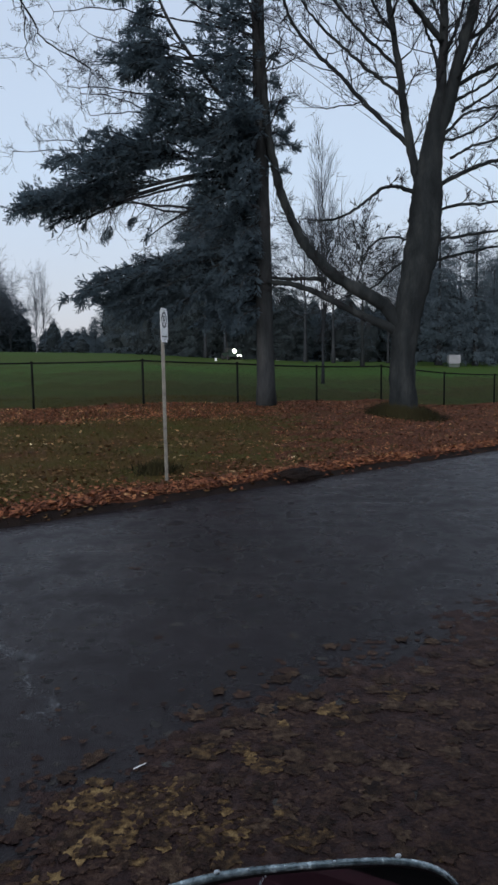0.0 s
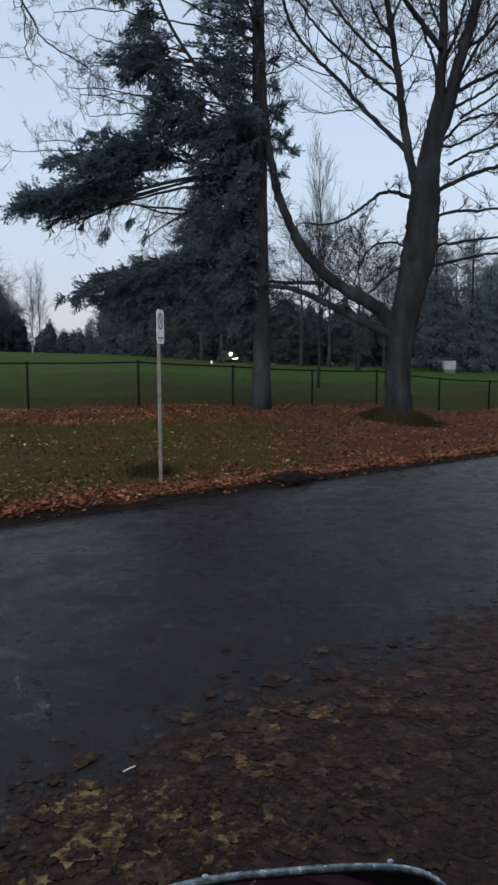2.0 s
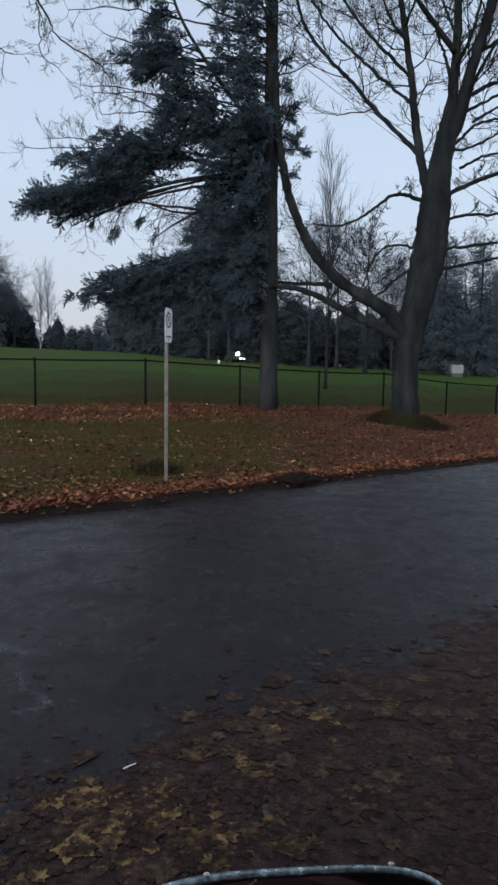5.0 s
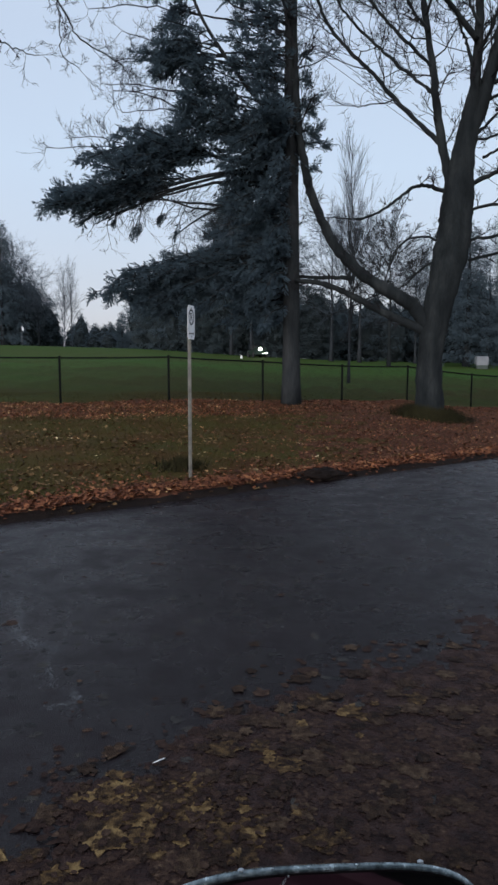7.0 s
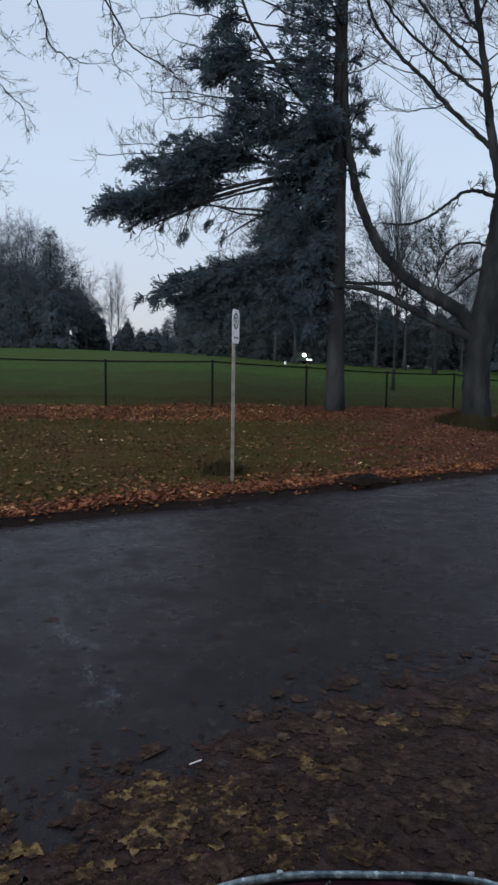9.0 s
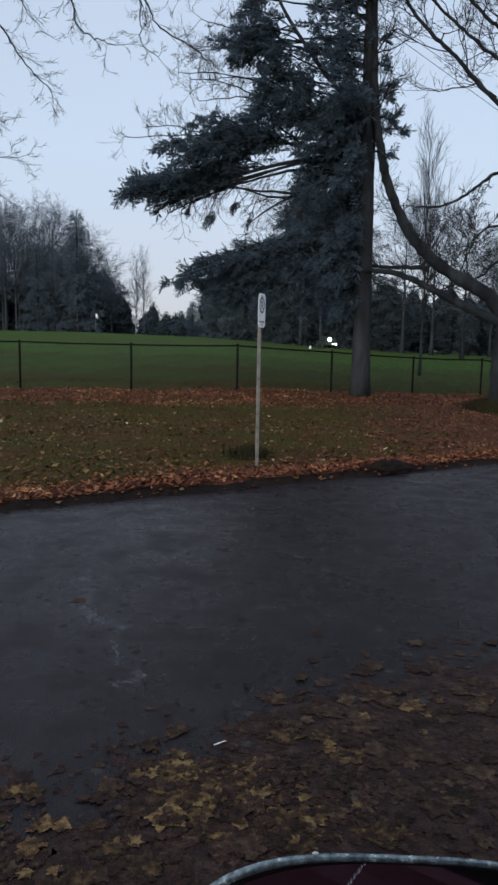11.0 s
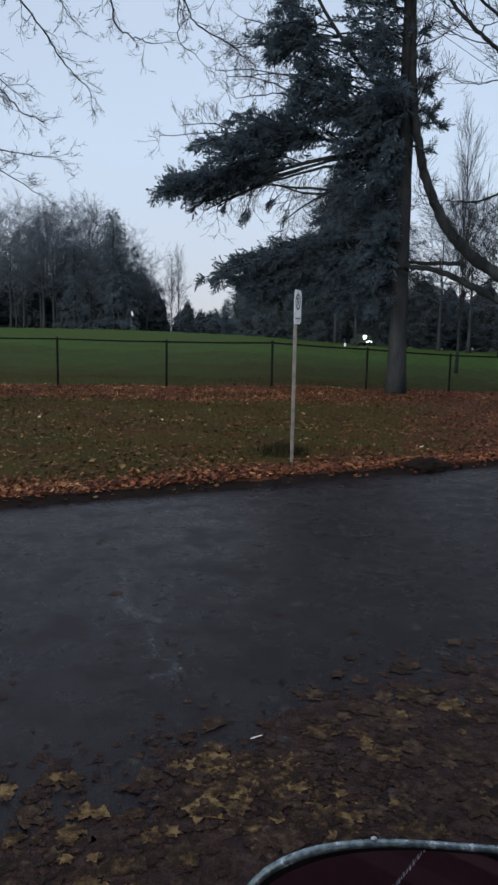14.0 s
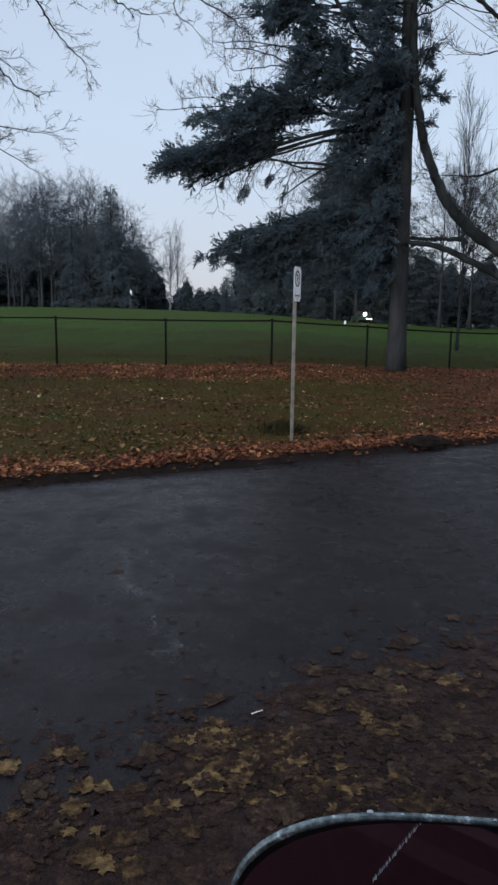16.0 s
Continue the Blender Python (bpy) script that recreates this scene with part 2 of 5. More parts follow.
DROP = material("clear_water", [(0.5, 0.55, 0.6), (0.6, 0.65, 0.7)], scale=10, rough=0.05, bump=0, spec=0.8)
LAMP = glow("lit_headlamp", (1.0, 0.97, 0.85), 40.0)
MIRROR = bpy.data.materials.new("mirror_glass")
MIRROR.use_nodes = True
mb = MIRROR.node_tree.nodes["Principled BSDF"]
mb.inputs["Base Color"].default_value, mb.inputs["Metallic"].default_value, mb.inputs["Roughness"].default_value = (0.55, 0.5, 0.52, 1), 1.0, 0.04


# ---- mesh helpers ----
class Shape:
    """Collects vertices and faces of one mesh."""

    def __init__(self):
        self.v, self.f, self.n = [], [], 0

    def add(self, verts, faces):
        self.v.append(np.asarray(verts, float).reshape(-1, 3))
        self.f.extend([tuple(i + self.n for i in f) for f in faces])
        self.n += len(self.v[-1])

    def tube(self, pts, radii, sides=6, cap=True):
        pts = np.asarray(pts, float)
        ahead = np.gradient(pts, axis=0)
        ahead /= np.linalg.norm(ahead, axis=1)[:, None] + 1e-9
        ref = np.array([0.0, 0.0, 1.0]) if abs(ahead[0][2]) < 0.8 else np.array([1.0, 0.0, 0.0])
        a = np.cross(ahead, ref)
        a /= np.linalg.norm(a, axis=1)[:, None] + 1e-9
        b = np.cross(ahead, a)
        ang = np.arange(sides) * 2 * math.pi / sides
        ring = pts[:, None] + np.asarray(radii, float)[:, None, None] * (a[:, None] * np.cos(ang)[None, :, None] + b[:, None] * np.sin(ang)[None, :, None])
        k = len(pts)
        faces = [(i * sides + j, i * sides + (j + 1) % sides, (i + 1) * sides + (j + 1) % sides, (i + 1) * sides + j) for i in range(k - 1) for j in range(sides)]
        if cap:
            faces += [tuple(range(sides))[::-1], tuple((k - 1) * sides + j for j in range(sides))]
        self.add(ring.reshape(-1, 3), faces)

    def box(self, lo, hi, m=None):
        x0, y0, z0 = lo
        x1, y1, z1 = hi
        v = np.array([(x, y, z) for x in (x0, x1) for y in (y0, y1) for z in (z0, z1)], float)
        if m is not None:
            v = np.array([m @ Vector(p) for p in v])
        self.add(v, [(0, 1, 3, 2), (4, 6, 7, 5), (0, 4, 5, 1), (2, 3, 7, 6), (0, 2, 6, 4), (1, 5, 7, 3)])

    def mesh(self, name, smooth=False):
        me = bpy.data.meshes.new(name)
        me.from_pydata(np.concatenate(self.v).tolist() if self.v else [], [], self.f)
        if smooth:
            me.polygons.foreach_set("use_smooth", [True] * len(me.polygons))
        me.update()
        return me


def part(name, shape, mat, parent=None, label="", smooth=False):
    """One mesh object, under a thing or a part where parent is given."""
    if isinstance(shape, bmesh.types.BMesh):
        me = bpy.data.meshes.new(name)
        shape.to_mesh(me)
        shape.free()
        if smooth:
            me.polygons.foreach_set("use_smooth", [True] * len(me.polygons))
    elif isinstance(shape, Shape):
        me = shape.mesh(name, smooth)
    else:
        me = shape
    if not me.materials:
        me.materials.append(mat)
    ob = new(name, me)
    if parent is not None:
        ob.parent = parent
    if label:
        tagged(ob, label)
    return ob


def thing(name, label, category, place=None, group="", kind=""):
    """An empty at the base of a thing."""
    ob = new(name)
    ob.empty_display_size = 0.2
    if place is not None:
        ob.matrix_world = place
    return tagged(ob, label, category, group, kind)


def rounded_box(size, bevel=0.02, segments=2, centre=(0, 0, 0)):
    bm = bmesh.new()
    bmesh.ops.create_cube(bm, size=1)
    bmesh.ops.scale(bm, vec=size, verts=bm.verts)
    bmesh.ops.bevel(bm, geom=bm.edges[:], offset=bevel, segments=segments, affect="EDGES")
    bmesh.ops.translate(bm, vec=centre, verts=bm.verts)
    return bm


def smooth_line(pts, per=6):
    """A Catmull-Rom curve through the points."""
    p = np.asarray(pts, float)
    if len(p) < 3:
        return np.array([p[0] + (p[-1] - p[0]) * k / per for k in range(per + 1)])
    q = np.vstack([2 * p[0] - p[1], p, 2 * p[-1] - p[-2]])
    res = []
    for i in range(1, len(q) - 2):
        for k in range(per):
            t = k / per
            res.append(0.5 * (2 * q[i] + (q[i + 1] - q[i - 1]) * t + (2 * q[i - 1] - 5 * q[i] + 4 * q[i + 1] - q[i + 2]) * t * t + (3 * q[i] - q[i - 1] - 3 * q[i + 1] + q[i + 2]) * t ** 3))
    res.append(q[-2])
    return np.array(res)


# ---- lie of the land ----
def edge_y(x):
    """The far edge of the road, which runs straight."""
    return 9.28 + 0.79 * np.asarray(x, float)


FENCE_U = [-0.9, -0.5, -0.32, -0.16, -0.02, 0.09, 0.18, 0.27, 0.34, 0.6]
FENCE_Y = [19.2, 19.6, 19.6, 19.6, 21.0, 23.0, 25.0, 26.5, 28.5, 34.0]
FENCE_Z = [0.32, 0.35, 0.42, 0.52, 0.43, 0.33, 0.2, -0.15, -0.17, -0.2]


def ground_z(x, y):
    x, y = np.asarray(x, float), np.asarray(y, float)
    u = x / np.maximum(y, 9.0)
    ye = edge_y(x)
    yf = np.maximum(np.interp(u, FENCE_U, FENCE_Y), ye + 3)
    zf = np.interp(u, FENCE_U, FENCE_Z)
    zc = np.interp(u, [-0.6, -0.4, -0.2, -0.05, 0.1, 0.33, 0.6], [3.2, 3.15, 2.75, 2.0, 1.45, 1.1, 0.9])
    k = np.clip((y - ye) / (yf - ye), 0, 1)
    verge = 0.025 + (zf - 0.025) * k ** 1.25
    t = np.clip((y - yf) / (75 - yf), 0, 1)
    field = zf + (zc - zf) * (0.75 * t + 0.25 * np.sin(t * math.pi / 2))
    z = np.where(y < yf, verge, field)
    off = y - ye
    verge = verge + 0.05 * np.exp(-(((y - ye) - 0.45) / 0.35) ** 2)
    z = np.where(y < yf, verge, field)
    lumps = 0.03 * np.sin(x * 1.7 + y * 0.9) * np.sin(y * 1.3 - x * 0.6) * np.clip(off / 2, 0, 1)
    near = np.clip((off + 0.12) / 0.3, 0, 1)
    z = np.where(off < 0.3, -0.08 + (z + 0.08) * near, z) + lumps
    far_side = np.clip((-14.2 - off) / 0.3, 0, 1)
    return np.where(off < -13, -0.08 + 0.13 * far_side, z)


def gz(x, y):
    return float(ground_z(x, y))


def spread(steps):
    res = [0.0]
    for count, step in steps:
        for _ in range(count):
            res.append(res[-1] + step)
    return np.array(res)


half = spread([(60, 0.3), (30, 1.0), (20, 4.0), (12, 20.0), (6, 150.0), (3, 500)])
gx = np.concatenate([-half[:0:-1], half])
offs = np.concatenate([-spread([(1, 11.8), (3, 0.9), (4, 0.15), (20, 3), (8, 40), (4, 300), (3, 900)])[:0:-1], [-0.12, -0.06, 0, 0.06, 0.12, 0.2, 0.28], 0.28 + spread([(40, 0.25), (40, 0.8), (20, 3.0), (12, 12.0), (8, 90), (4, 600)])[1:]])
GX, GO = np.meshgrid(gx, offs)
GY = edge_y(GX) + GO
wob = 0.05 * np.sin(GX * 3.1) * np.sin(GX * 1.3 + 1) + 0.03 * np.sin(GX * 9.7)
GY = GY + np.where(np.abs(GO) < 0.4, wob, 0)
GZ = ground_z(GX, GY)
land = Shape()
nx = len(gx)
land.add(np.stack([GX, GY, GZ], -1).reshape(-1, 3), [(r * nx + c, r * nx + c + 1, (r + 1) * nx + c + 1, (r + 1) * nx + c) for r in range(len(offs) - 1) for c in range(nx - 1)])
ground = part("ground", land, GROUND, smooth=True)
ground.data.materials.append(FAIRWAY)
ground.data.materials.append(MUD)
ground.data.materials.append(ROUGH)
ground.data.materials.append(LEAF_MAT)
ground.data.materials.append(HALF_ROUGH)
mid_x, mid_o = (GX[:-1, :-1] + GX[1:, 1:]) / 2, (GO[:-1, :-1] + GO[1:, 1:]) / 2
mid_y = edge_y(mid_x) + mid_o
past = mid_y - np.interp(mid_x / np.maximum(mid_y, 9), FENCE_U, FENCE_Y)
beyond = past > 0.4
reach = past + 2 * np.sin(mid_x * 0.35) + 0.8 * np.sin(mid_x * 1.7) + rng.normal(0, 0.8, past.shape)
matted = (mid_o > 0) & ((mid_o < 1.0 + 0.25 * np.sin(mid_x * 2.3)) | (past > -2.8 - 0.25 * np.sin(mid_x * 2.3)) | (mid_x + rng.normal(0, 0.8, past.shape) > 1.2))
ground.data.polygons.foreach_set("material_index", np.where(beyond, np.where(reach < 8, 3, np.where(reach < 17, 5, 1)), np.where((mid_o < 0.2) & (mid_o > -3), 2, np.where(matted, 4, 0))).ravel())
tagged(ground, "damp winter turf rising to a mown golf fairway", "ground", kind="structure")

rx = np.arange(-70, 70.1, 0.5)
lanes = np.array([-14.3, -12, -10, -8, -6, -4, -3, -2, -1, -0.5, 0.1])
RX, RO = np.meshgrid(rx, lanes)
RY = edge_y(RX) + RO
RZ = -0.02 * np.clip((RO + 0.6) / 0.7, 0, 1)
road_shape = Shape()
nr = len(rx)
road_shape.add(np.stack([RX, RY, RZ], -1).reshape(-1, 3), [(r * nr + c, r * nr + c + 1, (r + 1) * nr + c + 1, (r + 1) * nr + c) for r in range(len(lanes) - 1) for c in range(nr - 1)])
road = part("road", road_shape, ASPHALT, smooth=True)
tagged(road, "wet dark asphalt road strewn with fallen leaves", "road", kind="structure")


# ---- trees ----
def turned(d, axis_seed, angle):
    """The direction d bent by an angle about a random axis square to it."""
    side = np.cross(d, axis_seed)
    side /= np.linalg.norm(side) + 1e-9
    v = d * math.cos(angle) + side * math.sin(angle)
    return v / np.linalg.norm(v)


def twig(sh, p, d, r, length, depth, g, lift=0.1, least=0.005, kids=5, spreading=0.75, coarse=False):
    """A bare shoot with smaller ones along it."""
    n = (2 if depth > 0 else 1) if coarse else (4 if depth > 0 else 2)
    pts, dirs = [p], []
    q, v = p.copy(), d / np.linalg.norm(d)
    for i in range(n):
        v = v + g.normal(0, 0.24, 3) + np.array([0, 0, lift])
        v /= np.linalg.norm(v)
        q = q + v * length / n
        pts.append(q)
        dirs.append(v)
    rad = np.maximum(np.linspace(r, r * 0.35, n + 1), least * 0.7)
    sh.tube(pts, rad, 5 if r > 0.05 else 3, cap=False)
    if depth == 0:
        return
    for k in range(kids):
        s = 0.25 + 0.75 * (k + g.random()) / kids
        i = min(int(s * n), n - 1)
        base = pts[i] + (pts[i + 1] - pts[i]) * (s * n - i)
        child = turned(dirs[i], g.normal(0, 1, 3), g.uniform(0.5, 1.0) * spreading)
        twig(sh, base, child, max(r * 0.5, least), length * g.uniform(0.42, 0.68), depth - 1, g, lift, least, kids, spreading, coarse)


def limb(r0, r1, *pts):
    return r0, r1, pts


def bare_tree(name, label, base, trunk, limbs, seed, depth=2, kids=5, spacing=0.5, reach=1.6, lift=0.08, bark=BARK, least=0.005, flare=1.7, group="", girth=None):
    """A leafless tree: tapered trunk with a root flare, limbs drawn one by one, and fine twigs along them."""
    g = np.random.default_rng(seed)
    root = thing(name, label, "tree", Matrix.Translation(base), group)
    o = np.array(base, float)
    r0, r1, pts = trunk
    line = smooth_line(pts, 8)
    t = np.linspace(0, 1, len(line))
    rad = r0 + (r1 - r0) * t if girth is None else np.interp(t, np.linspace(0, 1, len(girth)), girth)
    rad = rad * (1 + (flare - 1) * np.exp(-t * 18))
    sh = Shape()
    sh.tube(line - o, rad, 20)
    v = sh.v[0].reshape(len(line), 20, 3)
    ang = np.arange(20) * 2 * math.pi / 20
    ridge = 1 + 0.05 * np.sin(ang * 5)[None, :] + (0.16 * np.sin(ang * 4 + 1) * np.exp(-t * 12)[:, None]) + 0.045 * g.normal(0, 1, (len(line), 20))
    c = (line - o)[:, None]
    sh.v[0] = (c + (v - c) * ridge[..., None]).reshape(-1, 3)
    part("trunk", sh, bark, root, smooth=True)
    fine = Shape()
    for r0, r1, pts in limbs:
        line = smooth_line(pts, 6) - o
        line = line + np.vstack([np.zeros(3), g.normal(0, 0.012, (len(line) - 1, 3))])
        rad = np.linspace(r0, r1, len(line)) * (1 + g.normal(0, 0.06, len(line)))
        sh = Shape()
        sh.tube(line, rad, 10 if r0 > 0.08 else 6)
        part("limb", sh, bark, root, smooth=True)
        step = np.linalg.norm(np.diff(line, axis=0), axis=1)
        along = np.concatenate([[0], np.cumsum(step)])
        s = along[-1] * 0.18
        while s < along[-1]:
            i = min(np.searchsorted(along, s), len(line) - 1)
            d = line[i] - line[i - 1]
            d /= np.linalg.norm(d)
            child = turned(d, g.normal(0, 1, 3), g.uniform(0.5, 1.1))
            twig(fine, line[i], child, max(min(rad[i] * 0.45, 0.03), least), reach * g.uniform(0.45, 1.15) * (np.clip((line[i][2] + o[2] - 5.5) / 3.5, 0.3, 1) if flare < 1.5 else 1), depth if line[i][2] > 6 or flare > 1.5 else 2, g, lift, least, kids)
            s += spacing * g.uniform(0.6, 1.4)
        twig(fine, line[-1], line[-1] - line[-2], max(r1 * 0.8, least), reach, depth, g, lift, least, kids)
    part("crown", fine, TWIG, root, "fine leafless twigs")
    return root


def frond_mesh(g, pairs=4):
    """One flat spray of needles along +x, one long: thin leaflets on both sides of a stem."""
    tri = []
    for i in range(pairs):
        s = (i + 0.6) / pairs
        w = 0.26 * math.sin(math.pi * min(s * 0.8 + 0.2, 1)) + 0.08
        for side in (-1, 1):
            a = (s - 0.2, side * 0.01, 0.0)
            b = (s + 0.03, side * 0.02, 0.0)
            c = (s + w * 0.9 + 0.05, side * w, -0.05 - 0.15 * g.random())
            tri.append((a, b, c))
    tri.append(((0, -0.02, 0.0), (0, 0.02, 0.0), (1.08, 0, -0.06)))
    return np.array(tri)


def scatter_fronds(name, places, ahead, lengths, parent, g, mat=None, label="", pairs=4):
    """Many needle sprays in one mesh."""
    places, ahead = np.array(places), np.array(ahead)
    ahead /= np.linalg.norm(ahead, axis=1)[:, None] + 1e-9
    lengths = np.array(lengths)
    side = np.cross(ahead, np.array([0, 0, 1.0]) + g.normal(0, 0.45 if pairs == 2 else 0.9, ahead.shape))
    side /= np.linalg.norm(side, axis=1)[:, None] + 1e-9
    top = np.cross(side, ahead)
    kinds = [frond_mesh(g, pairs) for _ in range(3)]
    pick = g.integers(0, 3, len(places))
    blocks = []
    for k in range(3):
        sel = pick == k
        m = kinds[k].reshape(-1, 3)
        blocks.append((places[sel][:, None] + lengths[sel][:, None, None] * (m[None, :, :1] * ahead[sel][:, None] + m[None, :, 1:2] * side[sel][:, None] + m[None, :, 2:] * top[sel][:, None])).reshape(-1, 3))
    v = np.concatenate(blocks)
    me = bpy.data.meshes.new(name)
    nf = len(v) // 3
    me.vertices.add(len(v))
    me.vertices.foreach_set("co", v.ravel())
    me.loops.add(len(v))
    me.loops.foreach_set("vertex_index", np.arange(len(v)))
    me.polygons.add(nf)
    me.polygons.foreach_set("loop_start", np.arange(0, len(v), 3))
    me.update(calc_edges=True)
    me.validate()
    return part(name, me, mat or NEEDLES, parent, label)


def clothe(line, g, places, ahead, lengths, size=0.45, gap=0.2, shoot=0.9, droop=0.35, start=0.25, per=4):
    """Side shoots with needle sprays along a branch."""
    step = np.linalg.norm(np.diff(line, axis=0), axis=1)
    along = np.concatenate([[0], np.cumsum(step)])
    total = along[-1]
    s, turn = total * start, 1
    while s < total:
        i = max(1, min(np.searchsorted(along, s), len(line) - 1))
        d = line[i] - line[i - 1]
        d /= np.linalg.norm(d) + 1e-9
        side = np.cross(d, [0, 0, 1.0]) * turn
        turn = -turn
        out = d * g.uniform(0.4, 1.0) + side * g.uniform(0.4, 1.0) + np.array([0, 0, g.normal(-droop * 0.5, 0.3)])
        out /= np.linalg.norm(out)
        ln = shoot * g.uniform(0.5, 1.2) * (1 - 0.45 * s / total)
        end = line[i] + out * ln - np.array([0, 0, droop * ln * 0.6])
        for k in range(per):
            f = (k + g.random()) / per
            places.append(line[i] + (end - line[i]) * f)
            ahead.append(out + g.normal(0, 0.45, 3) + np.array([0, 0, -droop]))
            lengths.append(size * g.uniform(0.6, 1.25))
        s += gap * g.uniform(0.5, 1.5)
    places.append(line[-1])
    ahead.append(line[-1] - line[-2])
    lengths.append(size)


def conifer(name, label, base, height, radius, reach, seed, low=1.0, count=90, droop=0.35, size=0.45, gap=0.2, per=4, bark=FIR_BARK, group="", needles=None, core=0.0):
    """An evergreen: straight tapered trunk, drooping branches and many needle sprays. reach(h) gives the branch length at height h."""
    g = np.random.default_rng(seed)
    root = thing(name, label, "tree", Matrix.Translation(base), group)
    hs = np.linspace(0, height, 10)
    t = hs / height
    sh = Shape()
    sh.tube(np.stack([0 * hs, 0 * hs, hs], -1), radius * (1 - 0.85 * t) * (1 + 0.55 * np.exp(-t * 60)) * (1 + 0.03 * g.normal(0, 1, len(t))), 10)
    places, ahead, lengths = [], [], []
    for k in range(count):
        h = low + (height - low) * ((k + g.random()) / count)
        az = k * 2.39996 + g.normal(0, 0.3)
        ln = reach(h) * g.uniform(0.7, 1.15)
        d = np.array([math.cos(az), math.sin(az), 0.0])
        rise = g.uniform(-0.15, 0.6)
        pts = [np.array([0, 0, h]) + d * ln * s + np.array([0, 0, ln * (rise * s - droop * s * s)]) for s in np.linspace(0, 1, 7)]
        pts = np.array(pts) + np.vstack([np.zeros(3), g.normal(0, 0.03, (6, 3))])
        if not core:
            sh.tube(pts, np.linspace(0.012 + 0.012 * ln, 0.008, 7), 3, cap=False)
        clothe(pts, g, places, ahead, lengths, size, gap, 0.28 * ln + 0.25, droop, 0.04, per)
    part("trunk", sh, bark, root, smooth=True)
    # lumpy hull closes the crown's gaps; its dark colour is painted inner shade
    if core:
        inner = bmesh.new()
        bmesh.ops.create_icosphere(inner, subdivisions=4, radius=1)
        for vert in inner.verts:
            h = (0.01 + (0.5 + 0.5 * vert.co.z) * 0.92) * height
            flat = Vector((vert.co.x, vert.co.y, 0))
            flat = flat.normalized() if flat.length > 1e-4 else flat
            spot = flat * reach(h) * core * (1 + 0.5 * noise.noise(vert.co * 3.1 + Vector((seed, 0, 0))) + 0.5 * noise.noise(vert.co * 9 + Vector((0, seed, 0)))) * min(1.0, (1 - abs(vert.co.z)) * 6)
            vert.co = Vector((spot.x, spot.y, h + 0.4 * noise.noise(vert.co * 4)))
        part("inner_shade_hull", inner, SHADED_CORE, root, "inner foliage hull, coloured dark for the crown's shade", smooth=True)
    scatter_fronds("foliage", places, ahead, lengths, root, g, needles, "dark green drooping needle sprays", 2 if needles else 4)
    return root


# the old maple in front of the fence
MAPLE_LEADERS = [
    limb(0.165, 0.097, (4.99, 20.00, 8.0), (5.10, 20.00, 8.66), (5.22, 20.17, 10.04), (5.26, 20.33, 11.58), (5.29, 20.50, 13.83)),
    limb(0.195, 0.114, (5.01, 20.00, 7.47), (5.40, 19.88, 8.90), (5.64, 19.75, 10.01), (5.90, 19.62, 11.02), (6.08, 19.50, 12.69)),
    limb(0.138, 0.073, (4.69, 20.00, 6.26), (4.46, 20.16, 7.06), (4.25, 20.32, 8.32), (4.13, 20.48, 9.43), (3.90, 20.64, 11.00), (3.67, 20.80, 12.56)),
]
MAPLE_INNER = [
    limb(0.073, 0.041, (4.34, 20.30, 7.59), (3.84, 20.47, 8.14), (3.22, 20.64, 8.81), (2.60, 20.81, 9.57), (1.97, 20.99, 10.25), (1.33, 21.16, 11.01), (0.96, 21.33, 11.86), (0.83, 21.50, 12.78)),
    limb(0.049, 0.032, (4.19, 20.40, 8.92), (3.68, 20.56, 9.39), (3.06, 20.72, 9.98), (2.27, 20.88, 10.74), (1.64, 21.04, 11.49), (1.20, 21.20, 12.25)),
    limb(0.049, 0.032, (4.09, 20.50, 9.71), (3.60, 20.23, 10.00), (2.93, 19.95, 10.47), (2.44, 19.68, 10.85), (1.96, 19.40, 11.28)),
    limb(0.081, 0.041, (5.13, 20.00, 10.19), (4.54, 19.67, 10.69), (4.09, 19.33, 10.96), (3.57, 19.00, 11.48)),
    limb(0.049, 0.032, (5.05, 20.00, 9.51), (4.96, 20.27, 10.16), (4.85, 20.53, 10.72), (4.72, 20.80, 11.36)),
]
MAPLE_SIDE = [
    limb(0.049, 0.024, (4.94, 20.00, 7.72), (5.28, 20.00, 7.84), (5.67, 19.67, 8.17), (6.09, 19.33, 8.23), (6.87, 19.00, 8.23)),
    limb(0.041, 0.024, (4.93, 20.00, 7.57), (5.62, 20.00, 7.69), (6.19, 20.33, 8.01), (6.76, 20.67, 8.42), (7.37, 21.00, 9.23)),
    limb(0.065, 0.032, (5.58, 19.80, 9.02), (6.05, 19.53, 9.21), (6.58, 19.27, 9.38), (7.40, 19.00, 9.58)),
    limb(0.049, 0.024, (5.67, 19.80, 8.32), (6.50, 20.40, 8.94), (7.40, 21.00, 9.64)),
    limb(0.073, 0.041, (4.81, 20.00, 6.37), (5.19, 20.00, 6.49), (5.73, 19.75, 6.72), (6.27, 19.50, 6.88), (6.93, 19.25, 7.02), (7.79, 19.00, 7.19)),
    limb(0.057, 0.032, (4.76, 20.00, 5.67), (5.13, 20.00, 5.79), (5.93, 20.33, 5.99), (6.68, 20.67, 6.09), (8.02, 21.00, 6.28)),
]
